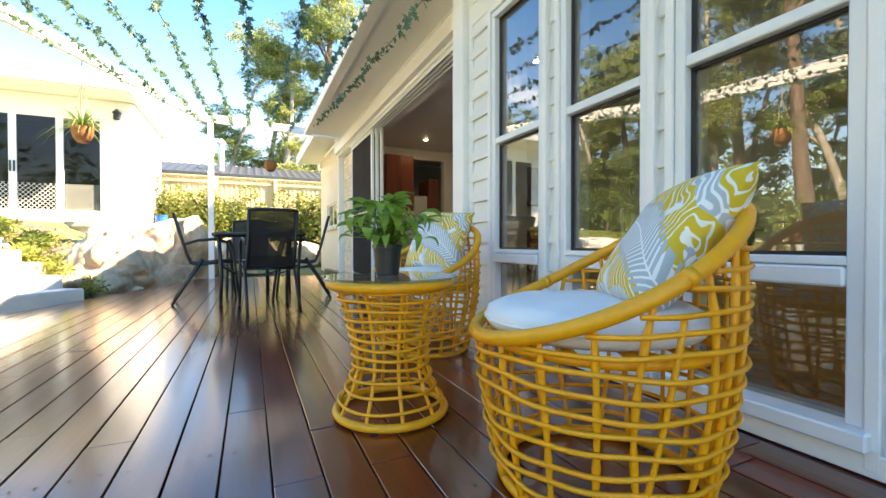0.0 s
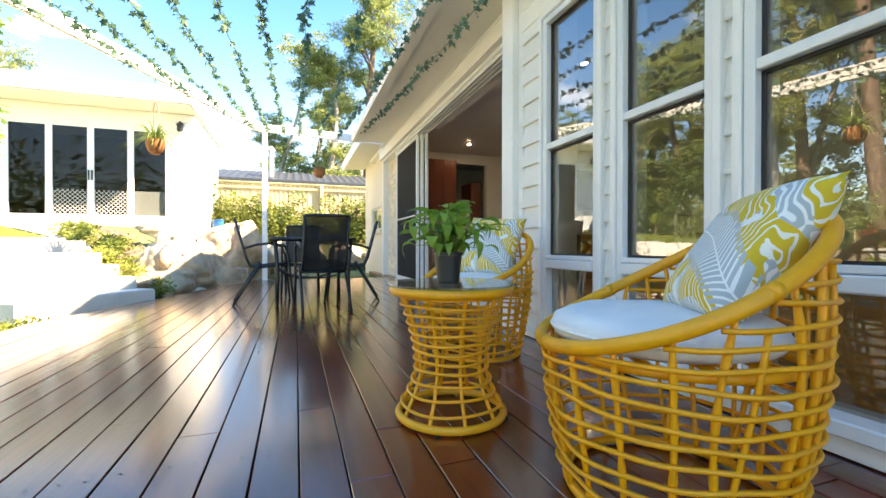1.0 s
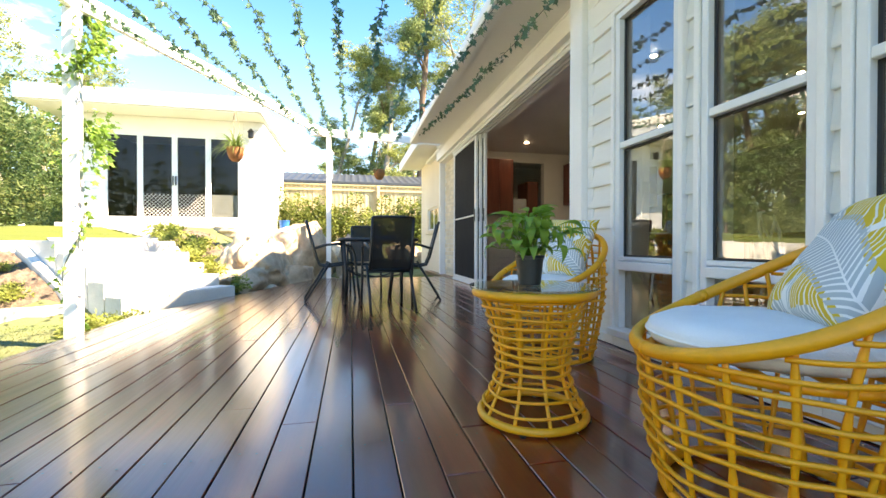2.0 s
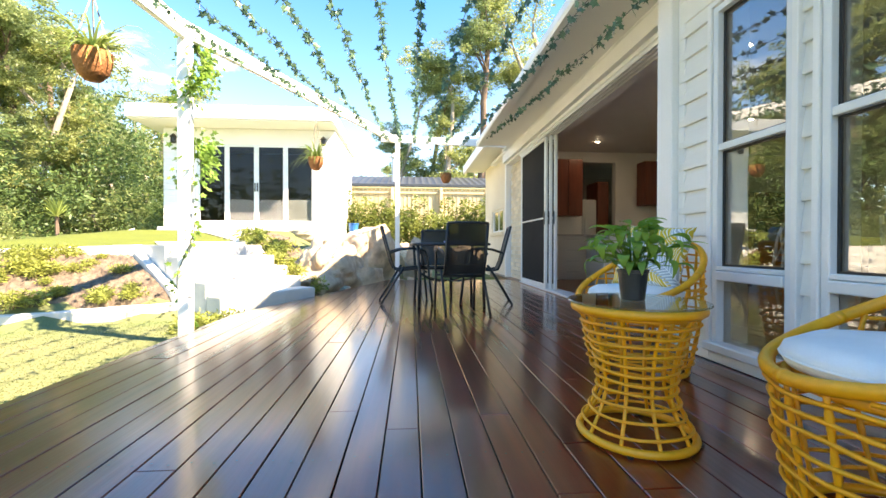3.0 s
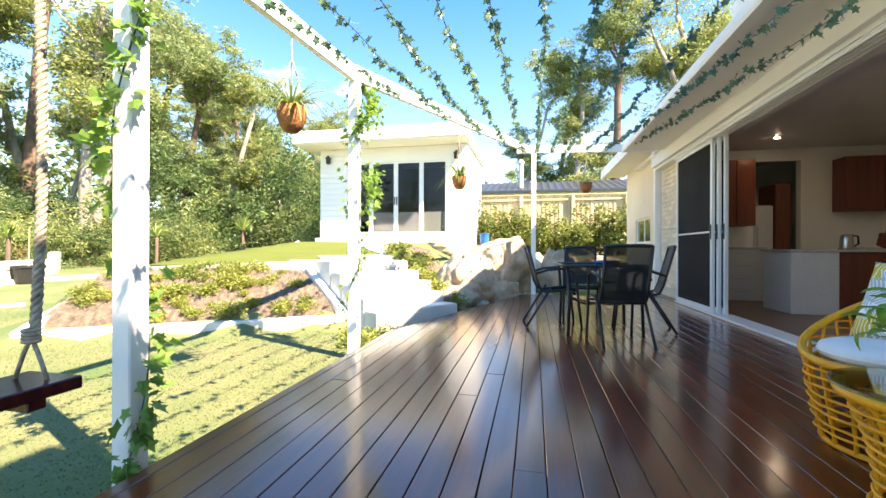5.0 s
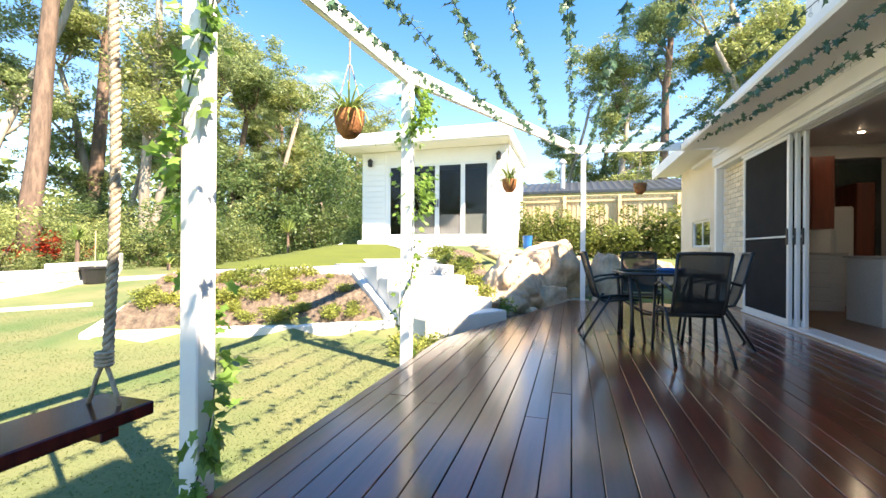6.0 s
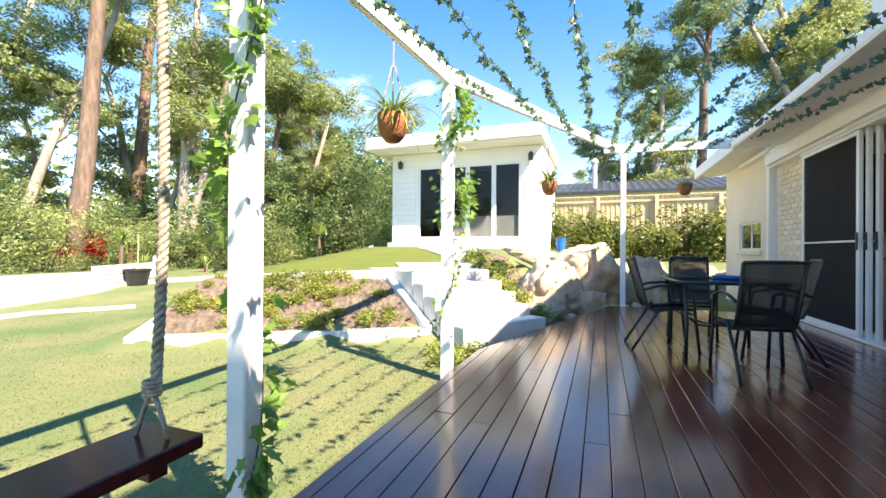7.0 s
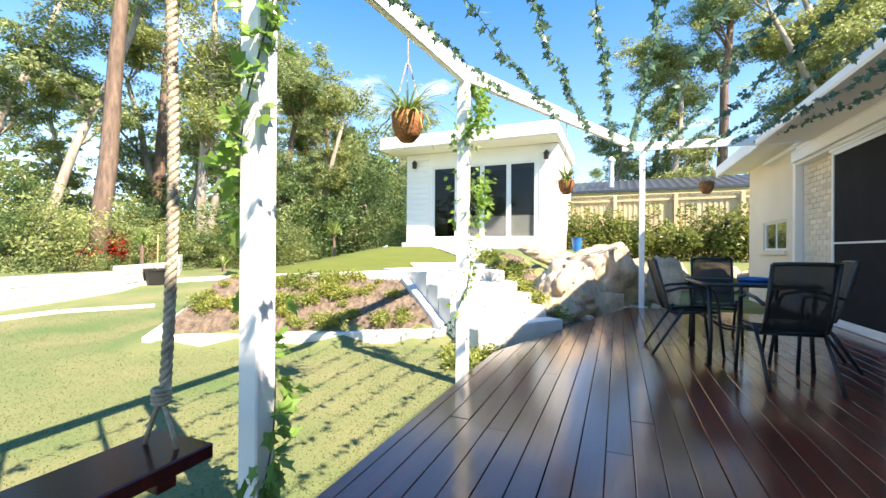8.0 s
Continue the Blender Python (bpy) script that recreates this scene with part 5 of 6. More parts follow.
def table_radius(z):
    pts = ((0.0, 0.20), (0.05, 0.178), (0.10, 0.150), (0.17, 0.127), (0.25, 0.132), (0.33, 0.150), (0.40, 0.172), (0.45, 0.20), (0.48, 0.228))
    for (z0, r0), (z1, r1) in zip(pts, pts[1:]):
        if z <= z1:
            return r0 + (r1 - r0) * (z - z0) / (z1 - z0)
    return pts[-1][1]


TAB = pose(0.665, 1.80, 0.002, 0, 0, 12)
tb = thing("side_table", TAB, "round yellow rattan hourglass side table with glass top", "table")
ring = [2 * math.pi * k / 48 for k in range(48)]
for z, r in ((0.016, 0.014), (0.462, 0.017)):
    part("rim" if z > 0.3 else "base_ring", tube([(table_radius(z) * math.cos(a), table_radius(z) * math.sin(a), z) for a in ring], r, 9, True), YELLOW, tb, smooth=True)
z = 0.055
k = 0
while z < 0.45:
    q = table_radius(z) + 0.008
    part("hoop", tube([(q * math.cos(a), q * math.sin(a), z + 0.003 * math.sin(3 * a + k)) for a in ring], 0.0054, 6, True), YELLOW, tb, smooth=True)
    z += 0.033 if z > 0.15 else 0.042
    k += 1
for k in range(10):
    a = 2 * math.pi * k / 10
    pts = [(table_radius(q) * math.cos(a), table_radius(q) * math.sin(a), q) for q in [0.01 + 0.45 * i / 14 for i in range(15)]]
    part("upright", tube(pts, 0.0066, 7), YELLOW, tb, smooth=True)
for k in range(4):
    a = math.pi / 4 + k * math.pi / 2
    part("foot", lathe([(0.010, 0.0), (0.012, 0.008)], 8), BLACK, tb, "", pose(0.2 * math.cos(a), 0.2 * math.sin(a), -0.001))
top = part("glass_top", lathe([(0.236, 0.0), (0.238, 0.002), (0.238, 0.006), (0.236, 0.008)], 48), TABLE_GLASS, tb, "clear green-edged glass disc", pose(0, 0, 0.480))
TOP_Z = 0.002 + 0.488

# ---- potted peace lily ----
def lily():
    t = thing("potted_lily", pose(0.655, 1.805, TOP_Z + 0.001) @ Matrix.Scale(0.93, 4), "green peace lily in a black plastic pot", "potted plant")
    part("pot", lathe([(0.042, 0.0), (0.044, 0.003), (0.055, 0.105), (0.059, 0.106), (0.059, 0.118), (0.053, 0.118), (0.051, 0.105)], 28), POT_BLACK, t, "black plastic pot", smooth=False)
    part("soil", lathe([(0.05, 0.100), (0.051, 0.106), (0.02, 0.110)], 20), SOIL, t)
    rng = random.Random(15)
    for k in range(96):
        a = rng.uniform(0, 2 * math.pi)
        reach = rng.uniform(0.05, 0.185)
        high = rng.uniform(0.025, 0.185) * (1.15 - reach * 2.2)
        bm = bmesh.new()
        L, W = rng.uniform(0.08, 0.15), rng.uniform(0.013, 0.023)
        d = Vector((math.cos(a), math.sin(a), 0))
        s = Vector((-d.y, d.x, 0))
        root = Vector((0, 0, 0.105)) + d * 0.02
        knee = Vector((0, 0, 0.11 + high)) + d * max(0.02, reach - L * 0.4)
        tube([root, (root + knee) / 2 + Vector((0, 0, 0.02)), knee], 0.0016, 4, bm=bm)
        cols = []
        drop = rng.uniform(0.5, 1.8)
        tilt = rng.uniform(-0.4, 0.4)
        for i in range(8):
            u = i / 7
            w = W * math.sin(math.pi * min(1, 0.06 + u * 0.94)) ** 0.8
            c = knee + d * (L * u * math.cos(drop * u * 0.7)) + Vector((0, 0, L * (0.45 * u - drop * 0.55 * u * u)))
            ss = (s + Vector((0, 0, tilt))).normalized()
            cols.append([bm.verts.new(c - ss * w + Vector((0, 0, 0.25 * w))), bm.verts.new(c), bm.verts.new(c + ss * w + Vector((0, 0, 0.25 * w)))])
        for p, q in zip(cols, cols[1:]):
            bm.faces.new((p[0], p[1], q[1], q[0]))
            bm.faces.new((p[1], p[2], q[2], q[1]))
        part("leaf", bm, PLANT_LEAF, t, smooth=True)


lily()

# ---- black sling dining set ----
def sling_chair(m, label):
    t = thing("dining_chair", m, label, "chair", "black sling chairs")
    w = 0.215
    for sx in (-w, w):
        part("rear_leg", tube([(sx * 1.02, -0.33, 0.0), (sx, -0.20, 0.22), (sx, -0.06, 0.44)], 0.0138, 8), BLACK, t, smooth=True)
        part("front_leg", tube([(sx * 1.02, 0.27, 0.0), (sx, 0.235, 0.30), (sx * 1.01, 0.215, 0.52), (sx * 1.02, 0.18, 0.62), (sx * 1.02, 0.05, 0.655), (sx * 1.02, -0.10, 0.64), (sx, -0.222, 0.60)], 0.0138, 8), BLACK, t, "bent front leg and armrest", smooth=True)
        part("side_rail", tube([(sx * 0.93, 0.24, 0.415), (sx * 0.93, 0.10, 0.42), (sx * 0.93, -0.10, 0.395), (sx * 0.93, -0.165, 0.41), (sx * 0.93, -0.205, 0.50), (sx * 0.93, -0.31, 0.90)], 0.0138, 8), BLACK, t, smooth=True)
    part("cross_bar", tube([(-w, -0.10, 0.375), (w, -0.10, 0.375)], 0.012, 7), BLACK, t, smooth=True)
    part("cross_bar", tube([(-w, 0.20, 0.375), (w, 0.20, 0.375)], 0.012, 7), BLACK, t, smooth=True)
    part("top_rail", tube([(-w * 0.93, -0.31, 0.90), (-w * 0.5, -0.318, 0.905), (w * 0.5, -0.318, 0.905), (w * 0.93, -0.31, 0.90)], 0.0138, 8), BLACK, t, smooth=True)
    prof = ((0.24, 0.412), (0.10, 0.405), (-0.08, 0.385), (-0.15, 0.405), (-0.20, 0.50), (-0.255, 0.70), (-0.312, 0.895))
    for name, seg in (("seat", prof[:4]), ("backrest", prof[3:])):
        bm = bmesh.new()
        rows = []
        for y, z in seg:
            rows.append([bm.verts.new((-w * 0.93 + 2 * w * 0.93 * i / 6, y, z - 0.012 * math.sin(math.pi * i / 6) * (1 if name == "seat" else 0))) for i in range(7)])
        for a, b in zip(rows, rows[1:]):
            for i in range(6):
                bm.faces.new((a[i], a[i + 1], b[i + 1], b[i]))
        bmesh.ops.solidify(bm, geom=list(bm.faces), thickness=0.004)
        part(name, bm, SLING_SEE, t, "black woven sling fabric")
    return t


def sling_see():
    """Sling mesh: mostly black yarn with small gaps that let light through."""
    m = surface("open_sling_mesh", (0.016, 0.016, 0.018), (0.026, 0.026, 0.028), rough=0.6, bump=0.1, bump_scale=300)
    n, l = m.node_tree.nodes, m.node_tree.links
    tr = n.new("ShaderNodeBsdfTransparent")
    ms = n.new("ShaderNodeMixShader")
    ms.inputs[0].default_value = 0.09
    l.new(n["Principled BSDF"].outputs["BSDF"], ms.inputs[1])
    l.new(tr.outputs["BSDF"], ms.inputs[2])
    l.new(ms.outputs["Shader"], n["Material Output"].inputs["Surface"])
    return m


SLING_SEE = sling_see()
ch = sling_chair(pose(0.36, 4.64, 0.002, 0, 0, 7), "black metal sling chair with its back to the open deck")
copy_thing(ch, pose(-0.19, 5.44, 0.002, 0, 0, -84))["label"] = "black metal sling chair beside the glass table"
copy_thing(ch, pose(0.72, 5.36, 0.002, 0, 0, 82))["label"] = "black metal sling chair on the house side of the table"
copy_thing(ch, pose(0.19, 6.18, 0.002, 0, 0, 176))["label"] = "black metal sling chair at the far table end"

dt = thing("dining_table", pose(0.29, 5.38, 0.002, 0, 0, 3), "black metal patio table with smoked glass top", "table")
H = 0.70


def rounded_loop(w, r, z, n=6):
    pts = []
    for cx, cy, a0 in ((w - r, w - r, 0), (-w + r, w - r, 90), (-w + r, -w + r, 180), (w - r, -w + r, 270)):
        for i in range(n + 1):
            a = radians(a0 + 90 * i / n)
            pts.append((cx + r * math.cos(a), cy + r * math.sin(a), z))
    return pts


part("table_frame", tube(rounded_loop(0.43, 0.09, H), 0.016, 8, True), BLACK, dt, smooth=True)
DARK_GLASS = clear_glass("smoked_glass", (0.22, 0.26, 0.25))
part("glass_top", extrude_poly([(x, y) for x, y, _ in rounded_loop(0.425, 0.088, 0)], H + 0.004, H + 0.011), DARK_GLASS, dt, "smoked glass top")
for sx in (-1, 1):
    for sy in (-1, 1):
        part("leg", tube([(sx * 0.37, sy * 0.37, 0.0), (sx * 0.36, sy * 0.36, 0.3), (sx * 0.385, sy * 0.385, H - 0.01)], 0.017, 8), BLACK, dt, smooth=True)
        part("brace", tube([(sx * 0.355, sy * 0.355, 0.38), (sx * 0.24, sy * 0.24, 0.30), (sx * 0.12, sy * 0.12, 0.27), (0, 0, 0.265)], 0.010, 7), BLACK, dt, smooth=True)
tagged(part("blue_tray", lathe([(0.085, 0.0), (0.10, 0.008), (0.105, 0.03), (0.098, 0.03), (0.09, 0.012)], 24), BLUE, None, "", pose(0.40, 5.52, 0.002 + H + 0.0125) @ Matrix.Diagonal((1.4, 1.4, 1, 1))), "small blue plastic dish on the glass table", "dish")

# ---- swing ----
SWING_X = -1.93
sw = thing("garden_swing", None, "dark red wooden plank swing on twisted rope", "swing")
part("seat", box(SWING_X - 0.11, SWING_X + 0.11, 0.835, 1.48, 0.425, 0.465, 0.004), SWING_RED, sw, "dark red varnished plank")
part("cleat", box(SWING_X - 0.10, SWING_X + 0.10, 1.335, 1.385, 0.395, 0.4245, 0.003), SWING_RED, sw)


def twisted(path, r, turns, n=290, strands=3):
    bm = bmesh.new()
    a, b = Vector(path[0]), Vector(path[1])
    for s in range(strands):
        pts = []
        for i in range(n + 1):
            u = i / n
            ang = 2 * math.pi * (turns * u + s / strands)
            bow = Vector((0.012 * math.sin(u * 5), 0.01 * math.sin(u * 4 + 1), 0))
            pts.append(a.lerp(b, u) + bow + Vector((math.cos(ang), math.sin(ang), 0)) * r * 0.55)
        tube(pts, r * 0.62, 6, bm=bm)
    return bm


for y0 in (1.41, 0.96):
    y1 = y0 + 0.085
    knot = (SWING_X, y0, 0.595)
    rope = part("rope", twisted((knot, (-2.0, y1, 2.24)), 0.0135, 24), ROPE, sw, "thick twisted natural rope", smooth=True)
    for s in (-1, 1):
        part("strand", tube([(SWING_X + 0.06 * s, y0 + 0.01 * s, 0.44), (SWING_X + 0.03 * s, y0, 0.54), knot], 0.0065, 7), ROPE, rope, smooth=True)
    for k in range(4):
        part("knot_turn", tube([(SWING_X + 0.019 * math.cos(a), y0 + 0.019 * math.sin(a), 0.582 + 0.011 * k) for a in [i * math.pi / 6 for i in range(12)]], 0.0065, 6, True), ROPE, rope, smooth=True)

# ---- hanging baskets ----
def hanging_pot(x, y, z, top, size, label, drip=85):
    t = thing("hanging_pot", pose(x, y, z), label, "hanging plant", "hanging coir baskets")
    r = 0.085 * size
    part("pot", lathe([(r * 0.45, 0.0), (r * 0.8, 0.035 * size), (r, 0.085 * size), (r * 1.05, 0.15 * size), (r * 0.98, 0.152 * size), (r * 0.9, 0.11 * size)], 20), TERRACOTTA, t, "brown coir basket", smooth=True)
    for k in range(3):
        a = k * 2.1
        part("cord", tube([(r * math.cos(a), r * math.sin(a), 0.15 * size), (0.01 * math.cos(a), 0.01 * math.sin(a), 0.15 * size + 0.65 * (top - z - 0.15 * size))], 0.0045, 5), ROPE, t)
    part("cord", tube([(0, 0, 0.15 * size + 0.64 * (top - z - 0.15 * size)), (0, 0, top - z)], 0.006, 5), ROPE, t)
    rng = random.Random(int(x * 100))
    bm = bmesh.new()
    for k in range(drip):
        a, e = rng.uniform(0, 6.28), rng.uniform(0.35, 1.4)
        L = rng.uniform(0.16, 0.40) * size
        d = Vector((math.cos(a), math.sin(a), 0))
        s = Vector((-d.y, d.x, 0)) * 0.0085 * size
        prev = None
        for i in range(6):
            u = i / 5
            c = Vector((0, 0, 0.13 * size)) + d * L * u * math.cos(e * 0.6) + Vector((0, 0, L * (math.sin(e) * 1.35 * u - 0.95 * u * u)))
            wv = s * (1 - u * 0.85)
            row = (bm.verts.new(c - wv), bm.verts.new(c + wv))
            if prev:
                bm.faces.new((prev[0], prev[1], row[1], row[0]))
            prev = row
    part("foliage", bm, SPIDER_LEAF, t, "arching striped leaves")


hanging_pot(-2.0, 2.94, 1.645, 2.28, 1.1, "spider plant in a brown hanging coir basket")
hanging_pot(-1.40, 6.0, 1.68, 2.54, 1.1, "spider plant in a hanging basket on the diagonal beam")
hanging_pot(0.56, 8.87, 1.96, 2.73, 1.3, "sparse plant in a hanging basket on the cross beam", 16)

# ---- leaf garlands with bulbs ----
def ivy_leaf_mesh(name, spots, size, nrg):
    """Five-pointed ivy leaves, each a small fan."""
    V, F = [], []
    shape = ((0, 0), (0.42, -0.12), (0.36, 0.30), (0.62, 0.52), (0.22, 0.62), (0, 1.05), (-0.22, 0.62), (-0.62, 0.52), (-0.36, 0.30), (-0.42, -0.12))
    for p, out in spots:
        d = Vector(out) + Vector(nrg.normal(size=3) * 0.45)
        d.normalize()
        s = d.cross(Vector(nrg.normal(size=3))).normalized()
        up = d.cross(s)
        k = size * nrg.uniform(0.6, 1.25)
        base = len(V)
        for u, v in shape:
            V.append(Vector(p) + s * u * k * 0.75 + d * v * k + up * (abs(u) * 0.18 * k))
        F.append(tuple(range(base, base + 10)))
    me = bpy.data.meshes.new(name)
    me.from_pydata([tuple(v) for v in V], [], F)
    return me


WIRE = principled("garland_wire", (0.05, 0.06, 0.05), 0.6)
BULB = clear_glass("bulb_glass", (0.95, 0.95, 0.93))


def roof_plane(y):
    return 2.055 + 0.078 * y


def garland(x, y0, y1, seed, x1=None):
    nrg = np.random.default_rng(seed)
    x1 = x if x1 is None else x1
    t = thing("leaf_garland", None, "artificial ivy garland with fairy bulbs strung overhead", "garland", "ivy garlands")
    n = int((y1 - y0) / 0.05)
    path = []
    for i in range(n + 1):
        u = i / n
        y = y0 + (y1 - y0) * u
        path.append(Vector((x + (x1 - x) * u + 0.01 * math.sin(y * 5 + seed), y, roof_plane(y) + 0.04 - 0.16 * 4 * u * (1 - u) * min(1, (y1 - y0) / 8))))
    part("wire", tube(path[::2], 0.0028, 4), WIRE, t)
    spots = []
    for i, p in enumerate(path):
        if nrg.uniform() < 0.14:
            continue
        for _ in range(2):
            a = nrg.uniform(0, 6.28)
            out = Vector((math.cos(a), nrg.normal() * 0.3, math.sin(a) * 0.8 - 0.45))
            spots.append((p + Vector(nrg.normal(size=3) * 0.012), out))
    link("leaves", ivy_leaf_mesh("garland_leaves", spots, 0.052, nrg), GARLAND_LEAF, t)
    bm = bmesh.new()
    for p in path[5::11]:
        bmesh.ops.create_uvsphere(bm, u_segments=8, v_segments=6, radius=0.011, matrix=Matrix.Translation(p - Vector((0, 0, 0.045))))
        tube([p, p - Vector((0, 0, 0.036))], 0.005, 5, bm=bm)
    tagged(part("bulb_string", bm, BULB, t, "small clear fairy bulbs"), kind="stuff")


def diagonal_y(x):
    return 3.95 + (x + 2.0) / 1.5 * 5.0


for k, (x, x1) in enumerate(((-1.78, -1.78), (-1.48, -1.48), (-1.20, -1.18), (-0.92, -0.9), (-0.65, -0.62), (-0.36, -0.36), (-0.11, -0.08), (0.19, 0.2), (0.55, 0.55), (0.92, 0.90), (1.24, 1.22))):
    garland(x, -1.0, min(8.85, diagonal_y(x1)) if x1 < -0.5 else 8.85, 100 + k, x1)


# ---- ivy on posts ----
def climbing_ivy(x, y, z0, z1, count, spread, seed, label, size=0.042):
    nrg = np.random.default_rng(seed)
    t = thing("climbing_ivy", None, label, "ivy", "ivy on the posts")
    path, spots = [], []
    for i in range(60):
        u = i / 59
        a = u * 9 + seed
        path.append(Vector((x + 0.062 * math.cos(a), y + 0.062 * math.sin(a), z0 + (z1 - z0) * u)))
    part("vine_stem", tube(path, 0.0035, 5), WIRE, t)
    for i in range(count):
        z = nrg.uniform()
        p = path[int(z * 59)]
        if noise.noise((p.z * 2.6, seed, 0)) < -0.28:
            continue
        off = Vector(nrg.normal(size=3)) * spread
        if abs(p.x + off.x - x) < 0.05 and abs(p.y + off.y - y) < 0.05:
            off = Vector((p.x - x, p.y - y, 0)) * 0.35
        q = p + off
        out = Vector((q.x - x, q.y - y, -0.06))
        spots.append((q, out.normalized()))
    link("leaves", ivy_leaf_mesh("ivy_leaves", spots, size, nrg), IVY_LEAF, t)


climbing_ivy(-2.024, 1.82, -0.1, 2.25, 240, 0.036, 5, "sparse ivy winding up the white pergola post", 0.066)
climbing_ivy(-1.965, 4.01, 1.30, 2.44, 1100, 0.06, 6, "dense ivy cascading from the pergola post top", 0.05)
climbing_ivy(-2.0, 3.95, -0.05, 1.30, 110, 0.035, 7, "thin ivy strand on the pergola post")

# ---- inside the house ----
CAB_RED = surface("red_cherry_veneer", (0.20, 0.045, 0.022), (0.13, 0.028, 0.014), scale=3, rough=0.35, bump=0.03, stretch=(5, 5, 0.4), fine=0.12)
CAB_WHITE = surface("white_laminate", (0.72, 0.73, 0.72), (0.68, 0.69, 0.68), rough=0.4, bump=0.0)
STONE = surface("pale_stone_top", (0.55, 0.54, 0.52), (0.45, 0.44, 0.43), scale=30, rough=0.3, bump=0.0)
STEEL = principled("brushed_steel", (0.55, 0.56, 0.57), 0.3, 1.0)
WARM = glow("warm_downlight", (1.0, 0.86, 0.66), 60.0)


def cabinet(x0, x1, y0, y1, z0, z1, mat, n, label, handles=True, drawers=False):
    t = thing("kitchen_cabinet", pose(x0, y0, z0), label, "cabinet", "kitchen cabinets")
    w, d, h = x1 - x0, y1 - y0, z1 - z0
    part("body", box(0, w, 0.02, d, 0, h), mat, t)
    for k in range(n):
        if drawers:
            a, b = k * h / n, (k + 1) * h / n
            f = part("drawer", box(0.004, w - 0.004, -0.002, 0.018, a + 0.004, b - 0.004, 0.003), mat, t)
            part("handle", tube([(w * 0.3, -0.02, b - 0.06), (w * 0.7, -0.02, b - 0.06)], 0.006, 6), STEEL, f)
        else:
            a, b = k * w / n, (k + 1) * w / n
            f = part("door", box(a + 0.004, b - 0.004, -0.002, 0.018, 0.004, h - 0.004, 0.003), mat, t)
            if handles:
                part("handle", tube([(b - 0.05, -0.02, h * 0.45), (b - 0.05, -0.02, h * 0.45 + 0.14)], 0.006, 6), STEEL, f)
    return t


cabinet(2.75, 3.40, 8.5, 9.09, 0.01, 0.88, CAB_WHITE, 4, "white kitchen drawers under the red cabinet", drawers=True)
cabinet(2.75, 3.36, 8.7, 9.09, 1.30, 2.46, CAB_RED, 2, "red cherry upper kitchen cabinet", False)
cabinet(4.72, 6.9, 8.75, 9.09, 1.55, 2.46, CAB_RED, 4, "red cherry wall cabinets over the kitchen bench", False)
cabinet(4.82, 6.6, 8.5, 9.09, 0.01, 0.88, CAB_RED, 3, "red cherry kitchen base cabinets")
solid("benchtop", box(2.73, 3.42, 8.46, 9.09, 0.882, 0.92, 0.004), STONE, "pale stone benchtop on white drawers", "benchtop", "object")
solid("benchtop", box(4.80, 6.62, 8.46, 9.09, 0.882, 0.92, 0.004), STONE, "pale stone benchtop on red cabinets", "benchtop", "object")
cabinet(3.95, 4.2, 9.3, 9.9, 0.01, 2.1, CAB_RED, 1, "tall red pantry panel beside the fridge", False)
fr = thing("fridge", pose(3.62, 9.35, 0.01), "white upright fridge in the pantry recess", "fridge")
part("body", box(0, 0.32, 0.03, 0.6, 0, 1.7, 0.01), CAB_WHITE, fr)
part("door", box(0, 0.32, 0.0, 0.028, 0.02, 1.68, 0.008), CAB_WHITE, fr)
part("handle", tube([(0.05, -0.03, 0.9), (0.05, -0.03, 1.3)], 0.01, 6), STEEL, fr)
isl = thing("kitchen_island", pose(2.98, 6.95, 0.008), "white fronted kitchen island with red cabinet side", "kitchen island")
part("body", box(0, 0.56, 0, 0.7, 0, 0.84, 0.005), CAB_WHITE, isl)
part("side_panel", box(0.562, 2.6, 0.03, 0.68, 0, 0.84, 0.005), CAB_RED, isl)
part("worktop", box(-0.03, 2.65, -0.03, 0.73, 0.842, 0.875, 0.006), STONE, isl)
ket = thing("kettle", pose(3.74, 7.15, 0.884), "glass kettle with a black handle on the island", "kettle")
part("body", lathe([(0.075, 0), (0.08, 0.02), (0.07, 0.16), (0.055, 0.2), (0.02, 0.21)], 20), STEEL, ket, smooth=True)
part("handle", tube([(0.06, 0, 0.19), (0.13, 0, 0.18), (0.14, 0, 0.08), (0.075, 0, 0.03)], 0.012, 8), BLACK, ket, smooth=True)
kb = thing("knife_block", pose(4.2, 7.2, 0.900, 18), "dark wooden knife block with black handles", "knife block")
part("block", box(-0.05, 0.05, -0.08, 0.08, 0.02, 0.2, 0.006), CAB_RED, kb)
for k in range(4):
    part("knife_handle", box(-0.04 + 0.024 * k, -0.025 + 0.024 * k, -0.03, 0.0, 0.201, 0.29, 0.003), BLACK, kb)
oven = thing("wall_oven", pose(6.9, 8.45, 0.6), "black built-in wall oven with glass door", "oven")
part("body", box(0, 0.7, 0.03, 0.64, 0, 1.2, 0.005), CAB_RED, oven)
part("door", box(0.04, 0.66, 0, 0.028, 0.05, 0.6, 0.005), BLACK, oven)
part("door", box(0.04, 0.66, 0, 0.028, 0.66, 1.1, 0.005), BLACK, oven)
solid("pedestal_cabinet", box(6.9, 7.6, 8.5, 9.09, 0.008, 0.598, 0.004), CAB_RED, "red cherry cabinet under the oven", "cabinet", "object")


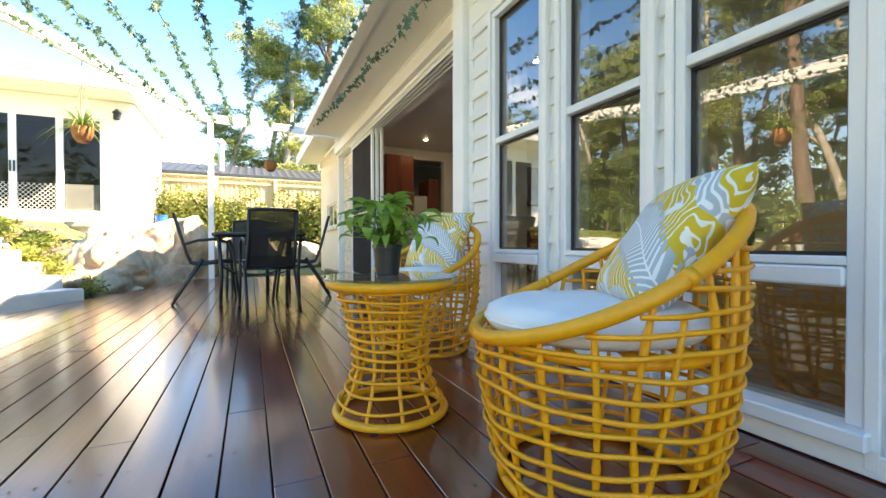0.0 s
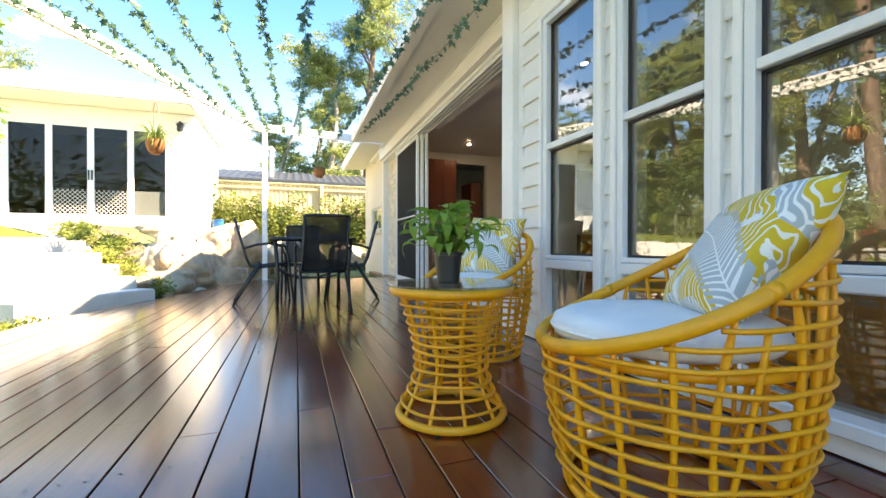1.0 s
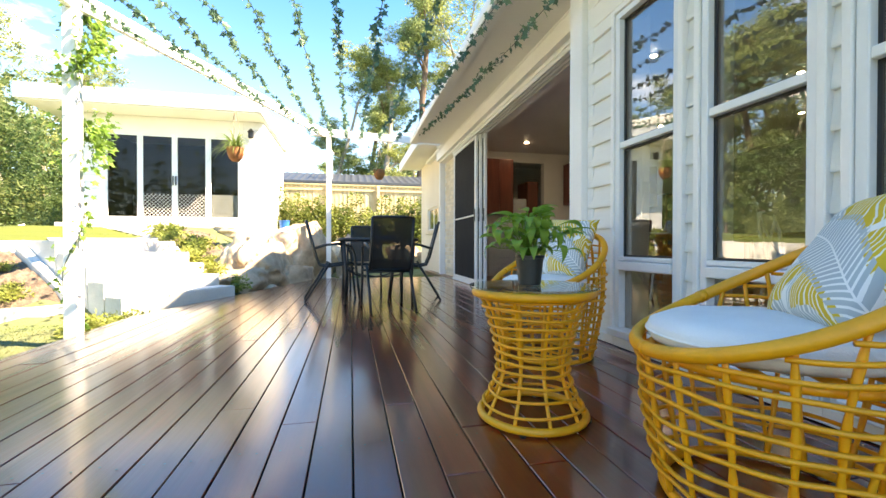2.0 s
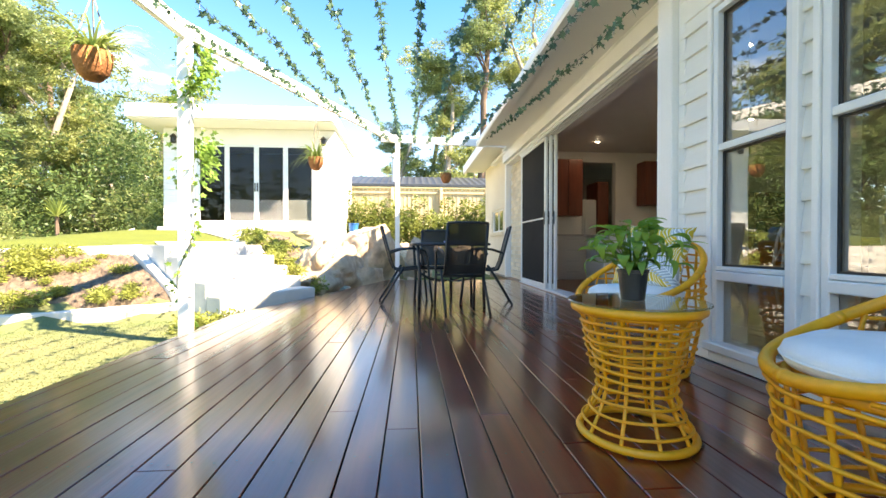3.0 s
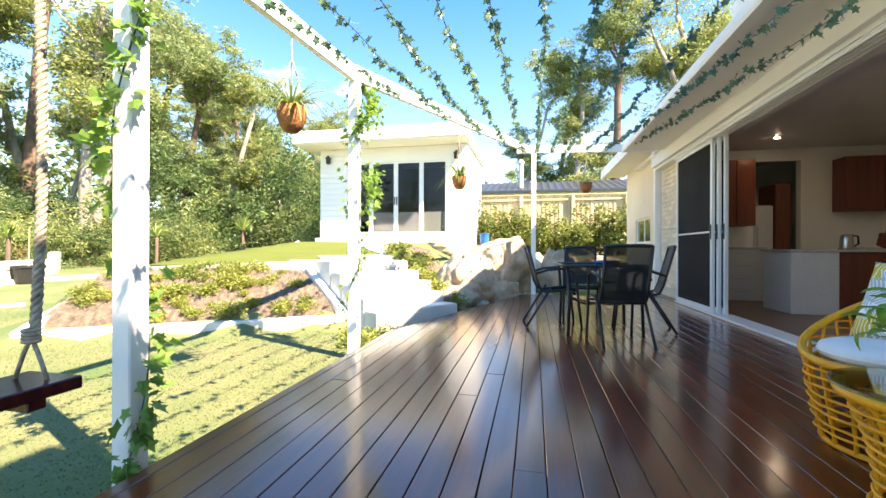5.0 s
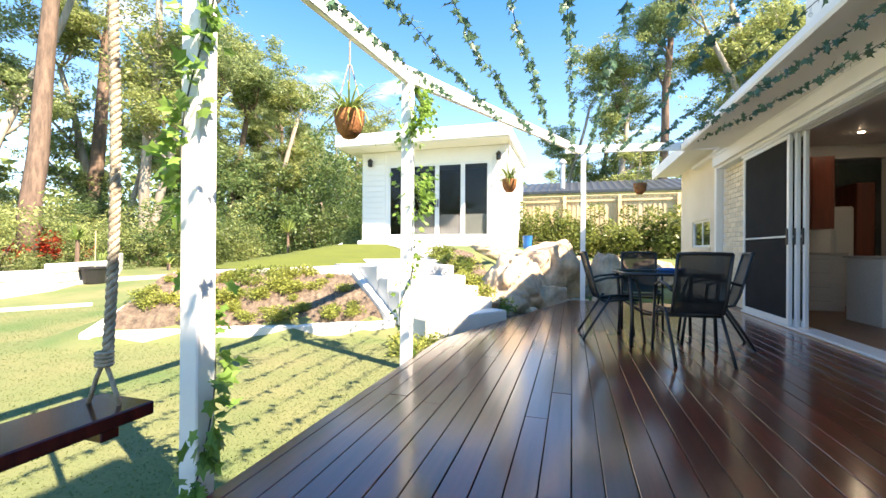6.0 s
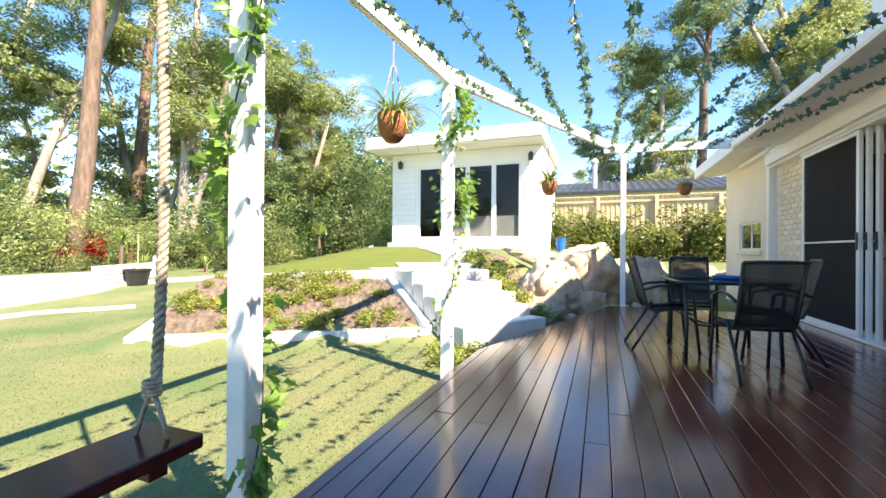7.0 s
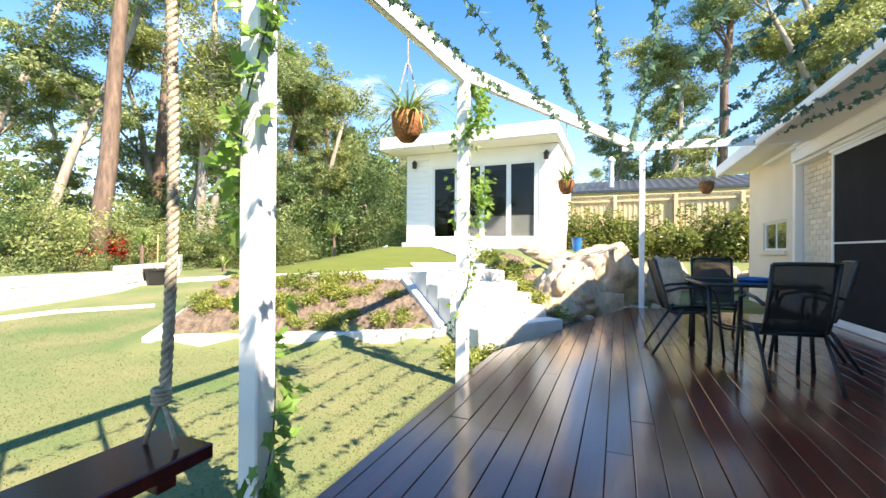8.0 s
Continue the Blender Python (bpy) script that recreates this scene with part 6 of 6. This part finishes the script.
def white_chair(m):
    t = thing("bentwood_chair", m, "white cross-back dining chair inside the window", "chair", "white dining chairs")
    part("seat", lathe([(0.19, 0.44), (0.205, 0.45), (0.2, 0.47), (0.15, 0.472)], 24), CAB_WHITE, t, smooth=True)
    for sx in (-1, 1):
        part("front_leg", tube([(sx * 0.17, 0.17, 0), (sx * 0.14, 0.13, 0.45)], 0.016, 8), CAB_WHITE, t, smooth=True)
        part("rear_leg", tube([(sx * 0.18, -0.22, 0), (sx * 0.17, -0.16, 0.45), (sx * 0.19, -0.2, 0.75), (sx * 0.12, -0.23, 0.9)], 0.016, 8), CAB_WHITE, t, smooth=True)
        part("cross_slat", tube([(sx * 0.17, -0.17, 0.5), (0, -0.2, 0.68), (-sx * 0.15, -0.22, 0.86)], 0.01, 6), CAB_WHITE, t, smooth=True)
    part("top_rail", tube([(-0.12, -0.23, 0.9), (0, -0.24, 0.915), (0.12, -0.23, 0.9)], 0.016, 8), CAB_WHITE, t, smooth=True)
    return t


def curtain(y0, y1, x, folds=4):
    bm = bmesh.new()
    n = folds * 8
    rows = []
    for z in (0.02, 0.7, 1.4, 2.1, 2.5):
        rows.append([bm.verts.new((x + 0.022 * math.sin(2 * math.pi * folds * i / n) * (1.1 - 0.1 * z), y0 + (y1 - y0) * i / n, z)) for i in range(n + 1)])
    for a, b in zip(rows, rows[1:]):
        for i in range(n):
            bm.faces.new((a[i], a[i + 1], b[i + 1], b[i]))
    bmesh.ops.solidify(bm, geom=list(bm.faces), thickness=0.004)
    return bm


NAVY = surface("navy_cloth", (0.012, 0.016, 0.03), (0.02, 0.024, 0.04), scale=8, rough=0.9, bump=0.2, bump_scale=300)
tagged(part("curtain", curtain(0.86, 1.0, HOUSE_X + 0.215), NAVY, None, "", None, True), "dark navy curtain gathered at the window edge", "curtain")
panel = thing("glazed_cupboard", pose(8.2, 2.6, 0.008), "tall white boarded cupboard with a narrow glazed door", "cupboard")
part("body", box(0.0, 0.28, 0.0, 2.2, 0.0, 2.3, 0.006), CAB_WHITE, panel)
for k in range(12):
    part("board", box(-0.014, -0.002, 0.82, 2.2, 0.06 + 0.185 * k, 0.235 + 0.185 * k, 0.003), CAB_WHITE, panel)
cup_door = part("door", box(-0.02, -0.002, 0.42, 0.80, 0.06, 2.26, 0.004), CAB_WHITE, panel)
for a, b in ((0.35, 0.95), (1.0, 1.9)):
    part("pane", box(-0.026, -0.021, 0.50, 0.72, a, b), DARK_GLASS, cup_door)

wc = white_chair(pose(3.6, 4.6, 0.008, 0, 0, 60))
copy_thing(wc, pose(3.5, 3.0, 0.008, 0, 0, 200))
copy_thing(wc, pose(3.5, 1.2, 0.008, 0, 0, 100))
it = thing("indoor_table", pose(4.2, 3.6, 0.008), "timber dining table inside the house", "table")
part("tabletop", box(-0.45, 0.45, -0.9, 0.9, 0.71, 0.75, 0.01), FLOORB, it)
for sx in (-0.38, 0.38):
    for sy in (-0.8, 0.8):
        part("leg", box(sx - 0.035, sx + 0.035, sy - 0.035, sy + 0.035, 0, 0.709, 0.004), FLOORB, it)
for x, y in ((3.2, 4.3), (5.2, 4.3), (5.2, 6.6), (3.2, 1.8), (5.2, 1.8), (3.2, -0.6), (5.2, -0.6), (3.43, 8.2), (6.8, 5.5)):
    dl = tagged(part("downlight", lathe([(0.042, 0.0), (0.048, 0.004), (0.048, 0.012)], 20), WHITE_FRAME, None, "", pose(x, y, 2.689)), "round recessed ceiling downlight with warm glow", "downlight", "ceiling downlights")
    part("lens", lathe([(0.032, 0.0), (0.032, 0.002)], 16), WARM, dl, "glowing lens", pose(0, 0, -0.004))


# ---- bricks of the pier ----
def pier_bricks():
    bm = box(-0.012, 0.05, 0.004, 0.226, 0.0, 0.072, 0.004)
    me = bpy.data.meshes.new("brick")
    bm.to_mesh(me)
    bm.free()
    bm = box(-0.012, 0.05, 0.004, 0.108, 0.0, 0.072, 0.004)
    half = bpy.data.meshes.new("brick")
    bm.to_mesh(half)
    bm.free()
    row, z = 0, -0.15
    while z < 2.36:
        y = 8.07
        if row % 2:
            link("brick", half, BRICK, wall_brick, m=Matrix.Translation((2.034, y, z)))
            y += 0.115
        while y < 9.2:
            link("brick", me, BRICK, wall_brick, m=Matrix.Translation((2.034, y, z)))
            y += 0.233
        row += 1
        z += 0.083


pier_bricks()
